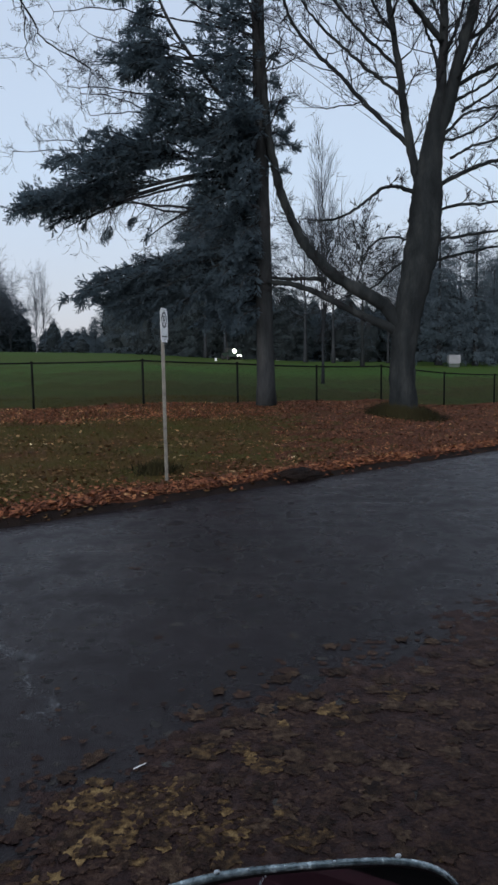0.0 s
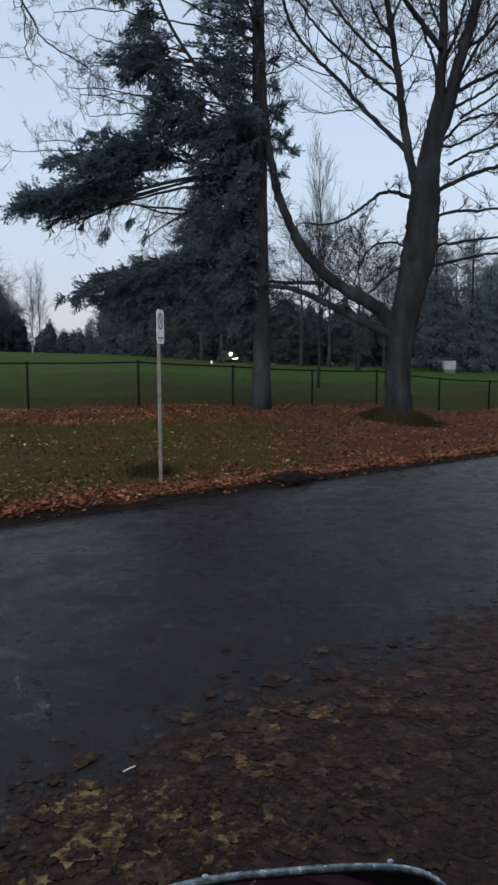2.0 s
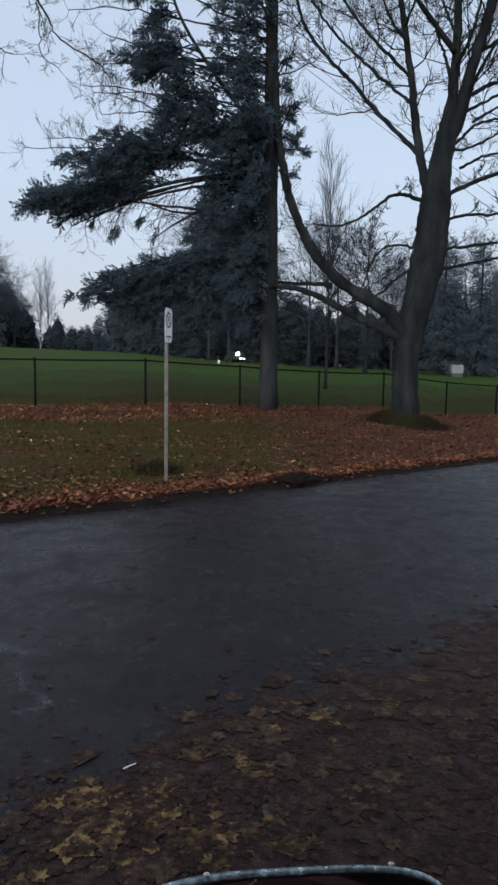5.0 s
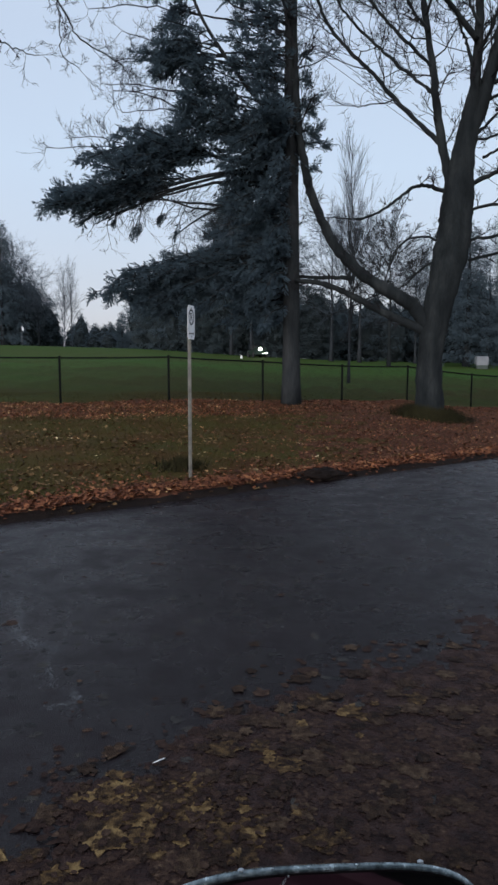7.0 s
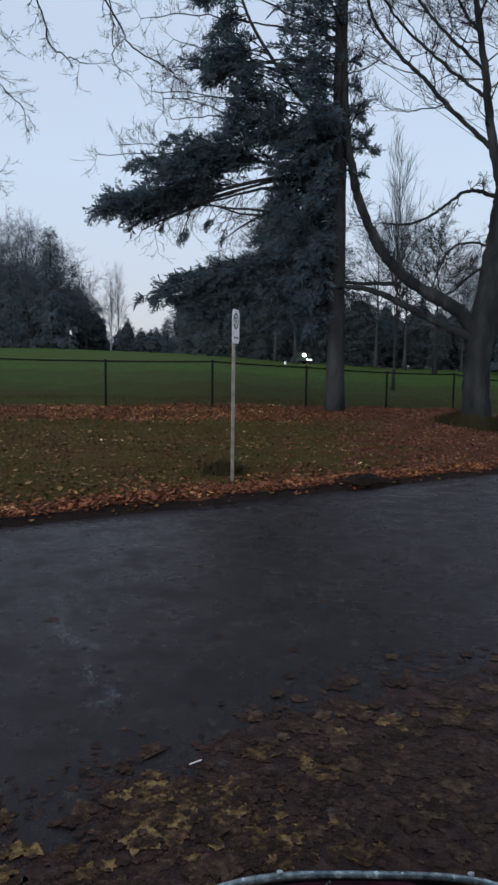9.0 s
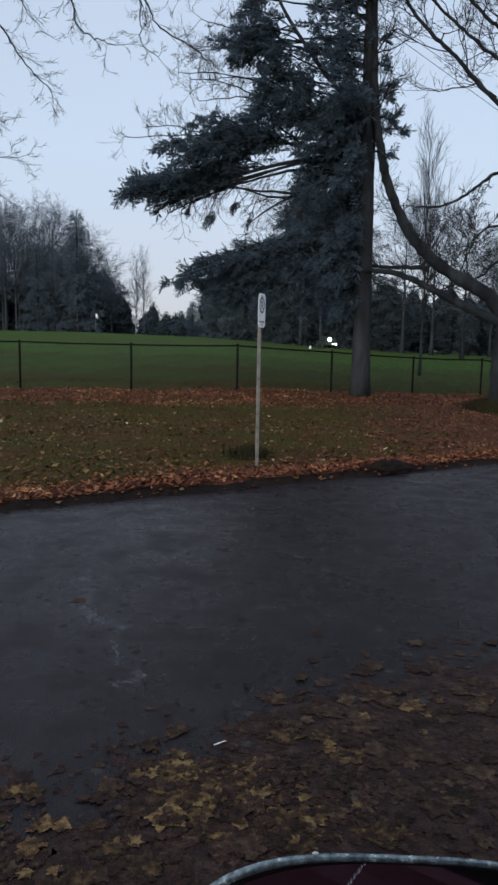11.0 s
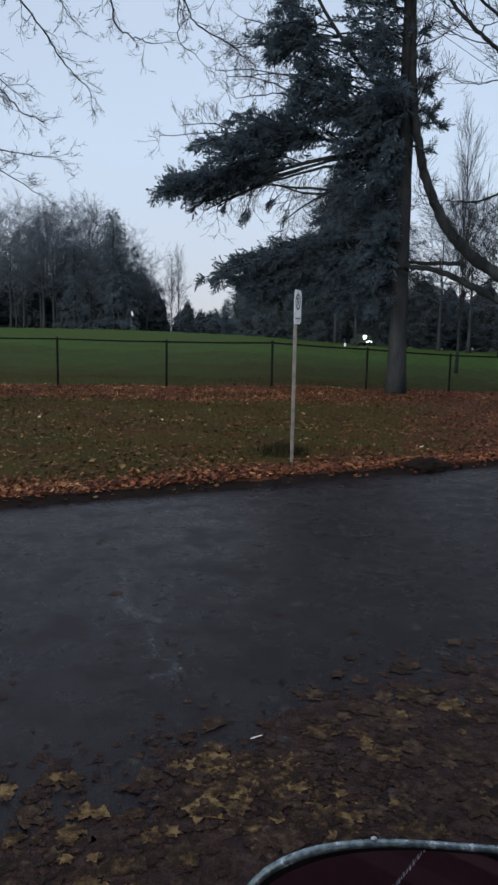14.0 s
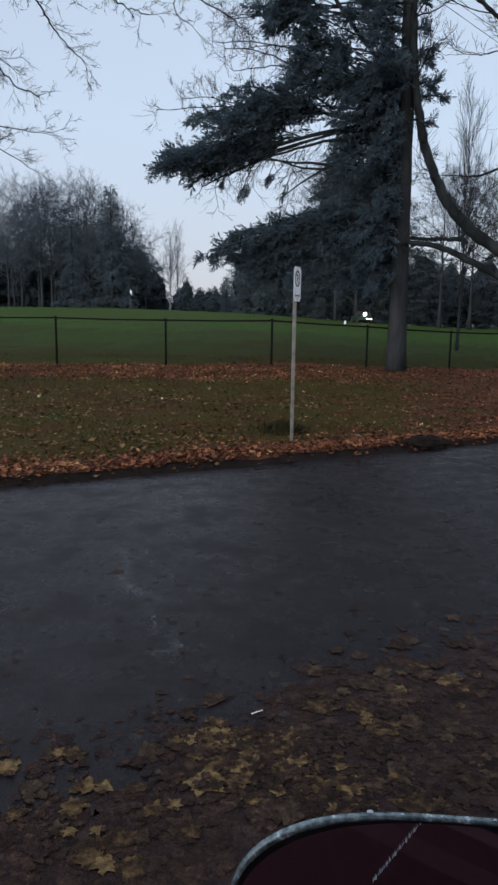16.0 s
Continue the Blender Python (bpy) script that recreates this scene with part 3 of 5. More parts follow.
MAPLE_LOW = [
    limb(0.057, 0.032, (4.68, 20.00, 4.85), (5.10, 20.00, 4.97), (5.62, 19.73, 5.02), (6.16, 19.47, 5.06), (7.36, 19.20, 5.12)),
    limb(0.057, 0.032, (4.57, 20.00, 4.28), (4.95, 20.00, 4.40), (5.83, 20.40, 4.62), (6.76, 20.80, 4.84), (8.31, 21.20, 5.10)),
    limb(0.065, 0.024, (4.80, 20.00, 6.20), (4.31, 20.00, 6.32), (3.88, 19.75, 6.39), (3.45, 19.50, 6.27), (3.03, 19.25, 5.92), (2.62, 19.00, 5.61), (2.07, 18.75, 5.34), (1.58, 18.50, 5.28)),
    limb(0.041, 0.024, (4.69, 20.00, 4.89), (4.24, 20.00, 5.01), (3.87, 20.38, 5.13), (3.53, 20.75, 5.09), (3.27, 21.12, 4.74), (3.08, 21.50, 4.13)),
    limb(0.041, 0.024, (4.56, 20.00, 4.24), (4.16, 20.00, 4.36), (3.83, 20.50, 4.17), (3.51, 21.00, 3.82), (2.74, 21.50, 3.59)),
]
MAPLE_SWEEPING = [
    limb(0.225, 0.06, (4.27, 20.00, 2.57), (4.03, 20.00, 2.69), (3.68, 20.05, 3.17), (3.20, 20.10, 3.50), (2.56, 20.15, 3.85), (2.00, 20.20, 4.30), (1.44, 20.25, 4.94), (1.05, 20.30, 5.65), (0.73, 20.35, 6.52), (0.49, 20.40, 7.61), (0.37, 20.45, 8.69), (0.28, 20.50, 10.21), (0.22, 20.55, 11.71), (0.20, 20.60, 13.05)),
    limb(0.15, 0.06, (4.25, 20.00, 2.38), (3.97, 20.00, 2.50), (3.37, 20.10, 2.78), (2.58, 20.20, 3.16), (1.78, 20.30, 3.60), (0.97, 20.40, 3.89), (0.35, 20.50, 3.95)),
    limb(0.075, 0.045, (1.94, 20.30, 4.00), (1.15, 20.65, 4.04), (0.25, 21.00, 4.13)),
]
MAPLE_OUTER = [
    limb(0.057, 0.024, (5.58, 20.00, 9.24), (5.96, 19.80, 9.96), (6.33, 19.60, 10.65), (6.89, 19.40, 11.53)),
    limb(0.057, 0.024, (5.74, 20.00, 10.12), (6.40, 20.27, 10.67), (7.09, 20.53, 11.37), (7.94, 20.80, 12.24)),
    limb(0.049, 0.024, (5.52, 20.00, 8.65), (6.31, 20.33, 9.14), (7.04, 20.67, 9.72), (7.93, 21.00, 10.68)),
    limb(0.049, 0.024, (5.18, 20.00, 9.83), (5.45, 19.67, 10.41), (5.56, 19.33, 11.09), (5.72, 19.00, 11.87)),
    limb(0.041, 0.024, (5.21, 20.00, 10.56), (4.91, 20.30, 11.42), (4.73, 20.60, 12.30)),
    limb(0.041, 0.024, (5.41, 20.00, 7.16), (5.94, 19.73, 7.38), (6.54, 19.47, 7.52), (7.18, 19.20, 7.87)),
    limb(0.049, 0.024, (3.90, 20.20, 10.51), (3.50, 20.60, 11.28), (3.23, 21.00, 12.22)),
    limb(0.041, 0.024, (3.79, 20.20, 10.94), (3.92, 19.60, 11.23), (4.00, 19.00, 11.61)),
]
MAPLE_LIMBS = MAPLE_LEADERS + MAPLE_INNER + MAPLE_SIDE + MAPLE_LOW + MAPLE_SWEEPING + MAPLE_OUTER
bare_tree("maple_tree", "big leafless maple with mossy trunk and sweeping low limbs", (4.21, 20.0, gz(4.21, 20.0) - 0.12), limb(0.50, 0.40, (4.22, 20, gz(4.21, 20.0) - 0.12), (4.17, 20, 1.5), (4.28, 20, 2.7), (4.50, 20, 3.9), (4.68, 20, 4.8), (4.76, 20, 5.6), (4.82, 20, 6.5), (4.95, 20, 7.77), (5.07, 20, 8.8)), MAPLE_LIMBS, 11, spacing=0.42, kids=4, girth=[0.34, 0.335, 0.38, 0.45, 0.45, 0.42, 0.27, 0.13], flare=1.3, least=0.006, depth=3, reach=1.8)

# a neighbour whose branches hang in from the side
HANGING = [
    limb(0.023, 0.010, (-8.17, 13.00, 9.28), (-7.10, 13.00, 8.03), (-6.55, 13.00, 7.35), (-6.21, 13.00, 6.83), (-5.71, 13.00, 6.36)),
    limb(0.016, 0.010, (-5.57, 13.00, 8.78), (-5.30, 13.00, 7.90), (-5.20, 13.00, 7.46), (-4.87, 13.00, 7.25), (-4.49, 13.00, 7.08)),
    limb(0.013, 0.007, (-4.17, 13.00, 8.58), (-4.01, 13.00, 7.81), (-3.98, 13.00, 7.15), (-3.63, 13.00, 6.84)),
    limb(0.020, 0.010, (-4.38, 13.00, 8.69), (-3.91, 13.00, 7.81), (-3.64, 13.00, 7.36), (-3.01, 13.00, 6.99), (-2.80, 13.00, 6.79)),
    limb(0.020, 0.010, (-8.97, 13.00, 7.34), (-7.56, 13.00, 6.45), (-7.10, 13.00, 6.02), (-6.64, 13.00, 5.84)),
    limb(0.016, 0.007, (-9.05, 13.00, 5.78), (-7.60, 13.00, 5.36), (-6.42, 13.00, 5.17)),
    limb(0.016, 0.007, (-9.05, 13.00, 5.88), (-7.61, 13.00, 4.99), (-6.79, 13.00, 4.50)),
    limb(0.016, 0.007, (-9.29, 13.00, 8.38), (-7.67, 13.00, 6.76), (-7.21, 13.00, 6.38)),
    limb(0.013, 0.007, (-6.80, 13.00, 8.78), (-6.36, 13.00, 8.07), (-6.03, 13.00, 7.56)),
]
bare_tree("maple_tree", "leafless maple with thin drooping branch ends over the verge", (-10.5, 12.5, gz(-10.5, 12.5) - 0.1), limb(0.42, 0.2, (-10.5, 12.5, gz(-10.5, 12.5) - 0.1), (-10.4, 12.6, 2.5), (-10.3, 12.8, 5.5), (-10.0, 13.0, 9.5)), HANGING + [limb(0.1, 0.03, (-10.35, 12.7, 4.0), (-9.6, 12.9, 5.6), (-9.0, 13.0, 5.8)), limb(0.12, 0.035, (-10.2, 12.8, 6.5), (-9.6, 12.9, 8.0), (-8.2, 13.0, 9.3)), limb(0.12, 0.03, (-10.1, 12.9, 8.4), (-8.0, 13.0, 10.2), (-5.6, 13.0, 8.8)), limb(0.1, 0.03, (-10.0, 13.0, 9.3), (-7.0, 13.0, 11.0), (-4.3, 13.0, 8.65))], 23, depth=2, kids=4, spacing=0.17, reach=0.42, lift=0.0, least=0.0036)


# the old fir beside the fence
def needle_shoots(name, places, ahead, lengths, parent, g, mat, label, fingers=13, slim=0.11):
    """Flat sprays of blunt needle-clad shoots: a stem with fingers on both sides, each finger two crossed blades."""
    p, d, ln = np.array(places), np.array(ahead), np.array(lengths)
    d /= np.linalg.norm(d, axis=1)[:, None] + 1e-9
    side = np.cross(d, np.array([0, 0, 1.0]) + g.normal(0, 0.8, d.shape))
    side /= np.linalg.norm(side, axis=1)[:, None] + 1e-9
    n = len(p)
    quads = []
    for j in range(fingers):
        t = (j + 0.5) / fingers
        ang = (0.95 - 0.5 * t) * (1 if j % 2 else -1) if j < fingers - 1 else 0.0
        way = d * math.cos(ang) + side * math.sin(ang) + g.normal(0, 0.16, (n, 3))
        way /= np.linalg.norm(way, axis=1)[:, None]
        own = (ln * (0.5 - 0.26 * t) * g.uniform(0.65, 1.3, n))[:, None]
        root_ = p + d * (ln * t * 0.75)[:, None]
        turn = g.normal(0, 1, (n, 3))
        across = np.cross(way, turn)
        across /= np.linalg.norm(across, axis=1)[:, None] + 1e-9
        for blade in (across, np.cross(way, across))[:1 + j % 2]:
            w = own * slim
            quads.append(np.stack([root_, root_ + way * own * 0.62 + blade * w, root_ + way * own, root_ + way * own * 0.62 - blade * w], 1))
    v = np.concatenate(quads).reshape(-1, 3)
    me = bpy.data.meshes.new(name)
    me.vertices.add(len(v))
    me.vertices.foreach_set("co", v.ravel())
    me.loops.add(len(v))
    me.loops.foreach_set("vertex_index", np.arange(len(v)))
    me.polygons.add(len(v) // 4)
    me.polygons.foreach_set("loop_start", np.arange(0, len(v), 4))
    me.update(calc_edges=True)
    me.validate()
    return part(name, me, mat, parent, label)


def bough_line(a, b, arch, g, n=12):
    """A branch from a to b, arched up by arch metres (or sagging), a little crooked."""
    a, b = np.array(a, float), np.array(b, float)
    s = np.linspace(0, 1, n)[:, None]
    wander = np.cumsum(g.normal(0, 0.018, (n, 3)), 0) * np.sin(s * math.pi)
    return a + (b - a) * s + np.array([0, 0, 1.0]) * arch * 4 * s * (1 - s) + wander


def dress(line, bare, width, g, wood, places, ahead, lengths, size=0.4, gap=0.2, hang=0.25):
    """Side branches along a bough past its bare stretch, with needle sprays on them and at the tip."""
    step = np.linalg.norm(np.diff(line, axis=0), axis=1)
    along = np.concatenate([[0], np.cumsum(step)])
    total = along[-1]
    s, hand = total * bare, 1
    while s < total:
        i = max(1, min(int(np.searchsorted(along, s)), len(line) - 1))
        d = line[i] - line[i - 1]
        d /= np.linalg.norm(d) + 1e-9
        f = s / total
        flat = np.cross(d, [0, 0, 1.0]) * hand
        hand = -hand
        out = d * g.uniform(0.6, 1.1) + flat * g.uniform(0.2, 0.9) + np.array([0, 0, g.normal(-hang * 0.4, 0.38)])
        out /= np.linalg.norm(out)
        reach_ = width * g.uniform(0.5, 1.15) * (1.1 - 0.7 * f)
        end = line[i] + out * reach_ + np.array([0, 0, -hang * reach_ * 0.4])
        wood.tube([line[i], (line[i] + end) / 2 + np.array([0, 0, 0.03]), end], [0.012, 0.009, 0.005], 3, cap=False)
        for k in range(max(2, int(reach_ / 0.13))):
            q = (k + g.random()) / max(2, int(reach_ / 0.13))
            places.append(line[i] + (end - line[i]) * q)
            ahead.append(out + g.normal(0, 0.42, 3) + np.array([0, 0, 0.1 - hang]))
            lengths.append(size * g.uniform(0.6, 1.2))
        s += gap * g.uniform(0.5, 1.5)
    for _ in range(5):
        places.append(line[-1] - (line[-1] - line[-2]) * g.random())
        ahead.append((line[-1] - line[-2]) / (np.linalg.norm(line[-1] - line[-2]) + 1e-9) + g.normal(0, 0.3, 3))
        lengths.append(size * g.uniform(0.7, 1.1))


# tips of the great side arm and of the low hanging boughs, as (x, z)
ARM_TIPS = [(-6.8, 6.2), (-6.65, 5.95), (-5.9, 5.75), (-6.3, 6.6), (-5.5, 7.1), (-5.1, 7.4), (-4.62, 8.1), (-3.95, 7.9), (-5.8, 6.3), (-5.2, 6.75), (-4.6, 7.15), (-3.7, 7.5), (-3.2, 8.05), (-6.3, 6.1), (-5.4, 6.2), (-4.4, 7.6), (-5.9, 6.05), (-4.8, 6.6), (-4.3, 6.95), (-3.8, 7.1), (-3.3, 7.5), (-5.0, 6.15)]
LOW_TIPS = [(-5.5, 3.6), (-4.7, 4.25), (-4.3, 3.2), (-5.1, 3.85), (-4.75, 3.5), (-4.1, 3.95), (-3.7, 3.6), (-3.4, 4.3), (-3.6, 3.1), (-3.2, 3.6), (-2.9, 3.0), (-3.9, 3.2)]
TOP_TIPS = [(-3.45, 10.0), (-3.3, 10.4), (-3.1, 11.0), (-3.35, 9.75), (-2.9, 11.4), (-3.4, 11.7), (-3.6, 10.2), (-3.3, 12.2), (-2.8, 10.4), (-3.8, 12.8)]
MID_TIPS = [(7.6, -2.7, 9.35), (7.5, -2.45, 8.75), (7.7, -2.75, 8.95), (7.5, -2.2, 8.3), (7.9, -2.35, 9.25), (7.3, -2.6, 8.25), (7.4, -2.95, 8.4), (7.8, -2.5, 9.6), (7.6, -2.8, 8.7)]
RIGHT_TIPS = [(9.0, 0.78, 8.95), (8.5, 0.72, 8.55), (7.9, 1.12, 7.72), (8.0, 0.8, 8.0), (7.2, 0.8, 7.05), (9.4, 0.62, 9.35), (10.1, 0.55, 10.1), (8.1, 0.95, 8.15), (8.8, 0.6, 8.75)]
BARE_TIPS = [(8.1, -5.0, 9.4), (8.2, -4.6, 9.0), (10.2, -5.2, 10.5), (10.8, -5.6, 11.9), (11.0, -4.7, 12.8), (9.9, -5.0, 10.25), (8.8, -5.15, 9.75), (7.2, -7.0, 8.0), (7.4, -6.5, 8.2), (8.5, -4.5, 9.6), (9.4, -4.9, 11.1)]


def fir_tree():
    x0, y0 = 0.28, 20.8
    g = np.random.default_rng(31)
    base = (x0, y0, gz(x0, y0) - 0.1)
    o = np.array(base)
    root = thing("fir_tree", "tall dark fir with drooping branches on one side", "tree", Matrix.Translation(base))
    hs = np.linspace(0, 27.0, 40)
    t = hs / 27.0
    sh = Shape()
    sh.tube(np.stack([-0.25 * t, 0 * t, hs], -1), 0.27 * (1 - 0.85 * t) * (1 + 0.25 * np.exp(-t * 55)) * (1 + 0.035 * g.normal(0, 1, len(t))), 18)
    part("trunk", sh, FIR_BARK, root, smooth=True)
    places, ahead, lengths = [], [], []

    def grow(a, b, arch, bare, width, thick=0.04, **more):
        own = Shape()
        line = bough_line(np.array(a) - o, np.array(b) - o, arch, g)
        own.tube(line, np.linspace(thick, 0.01, len(line)), 6, cap=False)
        dress(line, bare, width, g, own, places, ahead, lengths, **more)
        part("branch", own, FIR_BARK, root)

    stem = lambda z: (x0 - 0.25 * z / 27, y0, z)
    # the great arm: a low and a high limb that carry the leafy boughs
    limb_low = smooth_line([stem(7.25), (-1.2, 20.6, 7.05), (-2.35, 20.5, 6.85), (-3.6, 20.4, 6.5), (-4.5, 20.3, 6.12), (-5.4, 20.3, 5.75)], 6)
    limb_high = smooth_line([stem(7.0), (-1.2, 20.7, 7.25), (-2.4, 20.5, 7.55), (-3.4, 20.4, 7.8), (-4.2, 20.3, 8.0)], 6)
    limb_top = smooth_line([stem(8.2), (-0.6, 20.7, 8.85), (-1.33, 20.5, 9.66), (-2.22, 20.4, 10.94), (-2.7, 20.4, 12.1), (-3.0, 20.4, 13.3)], 6)
    for line, thick in ((limb_low, 0.075), (limb_high, 0.055), (limb_top, 0.08)):
        own = Shape()
        own.tube(line - o, np.linspace(thick, 0.02, len(line)), 8, cap=False)
        part("limb", own, FIR_BARK, root, smooth=True)
    for x, z in ARM_TIPS:
        x += 0.14 if x < -5 else 0.1
        for k in range(3):
            line = limb_high if z > 6.9 else limb_low
            start = line[np.argmin(np.abs(line[:, 0] - (x * 0.6 + g.normal(0, 0.35))))]
            grow(start, (x + g.normal(0, 0.13), 20.3 + g.normal(0, 0.6), z + g.normal(0, 0.12)), 0.06 + g.normal(0, 0.08), 0.05, 0.55, 0.02, size=0.36, gap=0.12, hang=0.15)
    for x, z in LOW_TIPS:
        x += 0.4 if x < -4 else 0.2
        for k in range(3):
            grow(stem(4.9 + 0.3 * (z - 3.8)), (x + g.normal(0, 0.08), 20.3 + g.normal(0, 0.5), z + g.normal(0, 0.06)), 0.16, 0.3, 0.42, 0.026, size=0.38, gap=0.11, hang=0.22)
    for x, z in TOP_TIPS:
        for k in range(3):
            start = limb_top[np.argmin(np.abs(limb_top[:, 2] - (z + 0.1 + g.normal(0, 0.25))))]
            grow(start, (x + g.normal(0, 0.2), 20.4 + g.normal(0, 0.45), z + g.normal(0, 0.15)), 0.1, 0.22, 0.55, 0.018, size=0.4, gap=0.11, hang=0.35)
    for z0, x, z in MID_TIPS:
        for k in range(2):
            grow(stem(z0), (x + g.normal(0, 0.12), 20.4 + g.normal(0, 0.45), z + g.normal(0, 0.1)), 0.1, 0.5, 0.48, 0.02, size=0.4, gap=0.1, hang=0.4)
    for z0, x, z in RIGHT_TIPS:
        grow(stem(z0), (x, 20.5 + g.normal(0, 0.15), z), 0.03, 0.2, 0.3, 0.02, size=0.33, gap=0.06, hang=0.12)
    # the dense skirt, from the trunk towards the side arm and the front
    for k in range(110):
        z = 2.9 + 5.6 * ((k + g.random()) / 110)
        wide = np.interp(z, [2.9, 4.2, 5.6, 6.6, 7.4, 8.5], [2.5, 2.8, 2.45, 2.2, 2.3, 1.7])
        az = math.pi + g.uniform(-1.35, 1.35)
        ln = wide * g.uniform(0.55, 1.0)
        grow(stem(z + 0.35), (x0 + ln * math.cos(az), y0 + 0.75 * ln * math.sin(az), z - 0.1 * ln), 0.12, 0.12, 0.5, 0.022, size=0.4, gap=0.16, hang=0.4)
    # the sparser crown above
    for k in range(150):
        z = 7.9 + 18.6 * ((k + g.random()) / 150) ** 1.75
        wide = np.interp(z, [7.9, 12, 16, 22, 27], [2.1, 1.9, 1.7, 1.1, 0.3])
        az = math.pi + g.uniform(-1.5, 1.5) if z < 13 else g.uniform(0, 6.3)
        ln = wide * g.uniform(0.55, 1.0)
        grow(stem(z), (x0 - 0.25 * z / 27 + ln * math.cos(az), y0 + ln * math.sin(az), z + 0.12 * ln), 0.05, 0.15, 0.5, 0.018, size=0.38, gap=0.17, hang=0.4)
    # hanging tufts under the arm, on thin bare shoots
    for xa, za, xb, zb in [(-3.6, 6.5, -4.25, 5.3), (-3.9, 6.4, -4.1, 5.35), (-2.7, 6.4, -3.4, 5.7), (-2.4, 6.7, -3.05, 5.25), (-4.4, 6.2, -4.8, 5.6), (-3.2, 6.5, -3.5, 5.65)]:
        grow((xa, 20.3, za), (xb, 20.2, zb), 0.08, 0.74, 0.16, 0.014, size=0.26, gap=0.07, hang=0.9)
    # bare inner limbs of the arm, with drooping dead twigs
    for za, x, z, arch in [(7.0, -4.6, 5.95, 0.3), (6.7, -5.4, 5.5, 0.5), (6.2, -4.6, 6.3, -0.2), (6.3, -3.15, 5.1, 0.5), (6.1, -3.9, 6.4, -0.25), (7.1, -5.0, 5.6, 0.45)]:
        line = bough_line(np.array(stem(za)) - o, np.array((x, 20.2, z)) - o, arch, g, 16)
        own = Shape()
        own.tube(line, np.linspace(0.06, 0.014, len(line)), 6, cap=False)
        for i in range(6, len(line)):
            twig(own, line[i], turned(line[i] - line[i - 1], g.normal(0, 1, 3), 0.7) + np.array([-0.2, 0, -0.6]), 0.012, g.uniform(0.5, 1.0), 2, g, -0.03, 0.005, 4)
        part("branch", own, FIR_BARK, root)
    for za, x, z in BARE_TIPS:
        line = bough_line(np.array(stem(za)) - o, np.array((x, 21.4, z)) - o, 0.1, g, 22)
        line[8:] += np.cumsum(g.normal(0, 0.035, (14, 3)), 0)
        own = Shape()
        own.tube(line, np.linspace(0.035, 0.011, len(line)), 5, cap=False)
        for i in range(12, len(line)):
            for _ in range(1 + i % 2):
                twig(own, line[i], turned(line[i] - line[i - 1], g.normal(0, 1, 3), g.uniform(0.4, 1.0)), 0.008, g.uniform(0.3, 0.75), 2, g, 0.1, 0.0045, 4)
        part("bare_branch", own, TWIG, root)
    needle_shoots("foliage", places, ahead, lengths, root, g, NEEDLES, "dark green drooping needle sprays")
    return root


fir_tree()


# ---- the woods beyond the fairway ----
def grown_tree(name, label, height, seed, shape="round", least=0.02, kids=5, depth=3, group="woods", bark=None):
    """A leafless tree grown at the origin: leader, scaffold limbs and fine twigs."""
    g = np.random.default_rng(seed)
    root = thing(name, label, "tree", Matrix.Identity(4), group)
    sh, fine = Shape(), Shape()
    hs = np.linspace(0, height * (0.93 if shape == "poplar" else 0.75), 9)
    line = np.stack([g.normal(0, 0.12, 9) * hs / height, g.normal(0, 0.12, 9) * hs / height, hs], -1)
    r = height * (0.0075 if shape == "poplar" else 0.012)
    sh.tube(line, np.linspace(r, r * 0.12, 9) * np.array([1.5, 1.05] + [1] * 7), 8)
    count = 26 if shape == "poplar" else 17
    for k in range(count):
        f = 0.16 + 0.8 * (k + g.random()) / count if shape == "poplar" else 0.36 + 0.64 * (k + g.random()) / count
        h = hs[-1] * f
        i = min(int(f * 8), 7)
        az = k * 2.4 + g.normal(0, 0.3)
        rise = 4.2 if shape == "poplar" else 0.75 + 0.5 * f
        d = np.array([math.cos(az), math.sin(az), rise])
        ln = height * (0.26 * (1.15 - f) + 0.06 if shape == "poplar" else 0.36 * (1.25 - 0.75 * f))
        twig(fine, line[i] + (line[i + 1] - line[i]) * (f * 8 - i), d, r * (0.5 if shape == "poplar" else 0.32) * (1.2 - f), ln, depth, g, 0.12 if shape == "poplar" else 0.03, least, kids, 0.5 if shape == "poplar" else 0.8, depth > 0)
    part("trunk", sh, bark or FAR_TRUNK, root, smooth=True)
    part("crown", fine, bark or (HAZED_BARK if shape == "poplar" else HAZED_TWIG), root, "fine leafless twigs")
    return root


def put(tree, x, y, size=1.0, turn=0.0, wide=1.0, sink=0.2):
    return copy_thing(tree, Matrix.Translation((x, y, gz(x, y) - sink)) @ Matrix.Rotation(turn, 4, "Z") @ Matrix.Diagonal((size * wide, size * wide, size, 1)))


def move(tree, x, y, sink=0.2):
    tree.matrix_world = Matrix.Translation((x, y, gz(x, y) - sink))
    return tree


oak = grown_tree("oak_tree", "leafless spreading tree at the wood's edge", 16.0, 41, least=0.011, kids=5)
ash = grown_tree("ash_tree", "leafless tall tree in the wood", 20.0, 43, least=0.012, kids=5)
poplar = grown_tree("poplar_tree", "slender leafless poplar with upswept branches", 23.0, 47, "poplar", least=0.009, kids=4, bark=HAZED_BARK)
spruce = conifer("spruce_tree", "dark evergreen spruce in the distant wood", (0, 0, 0), 13.0, 0.22, lambda h: 2.6 * (1 - h / 13.5) + 0.2, 53, low=0.8, count=100, size=0.6, gap=0.26, droop=0.3, per=4, group="woods", needles=HAZED_NEEDLES, bark=FAR_TRUNK)
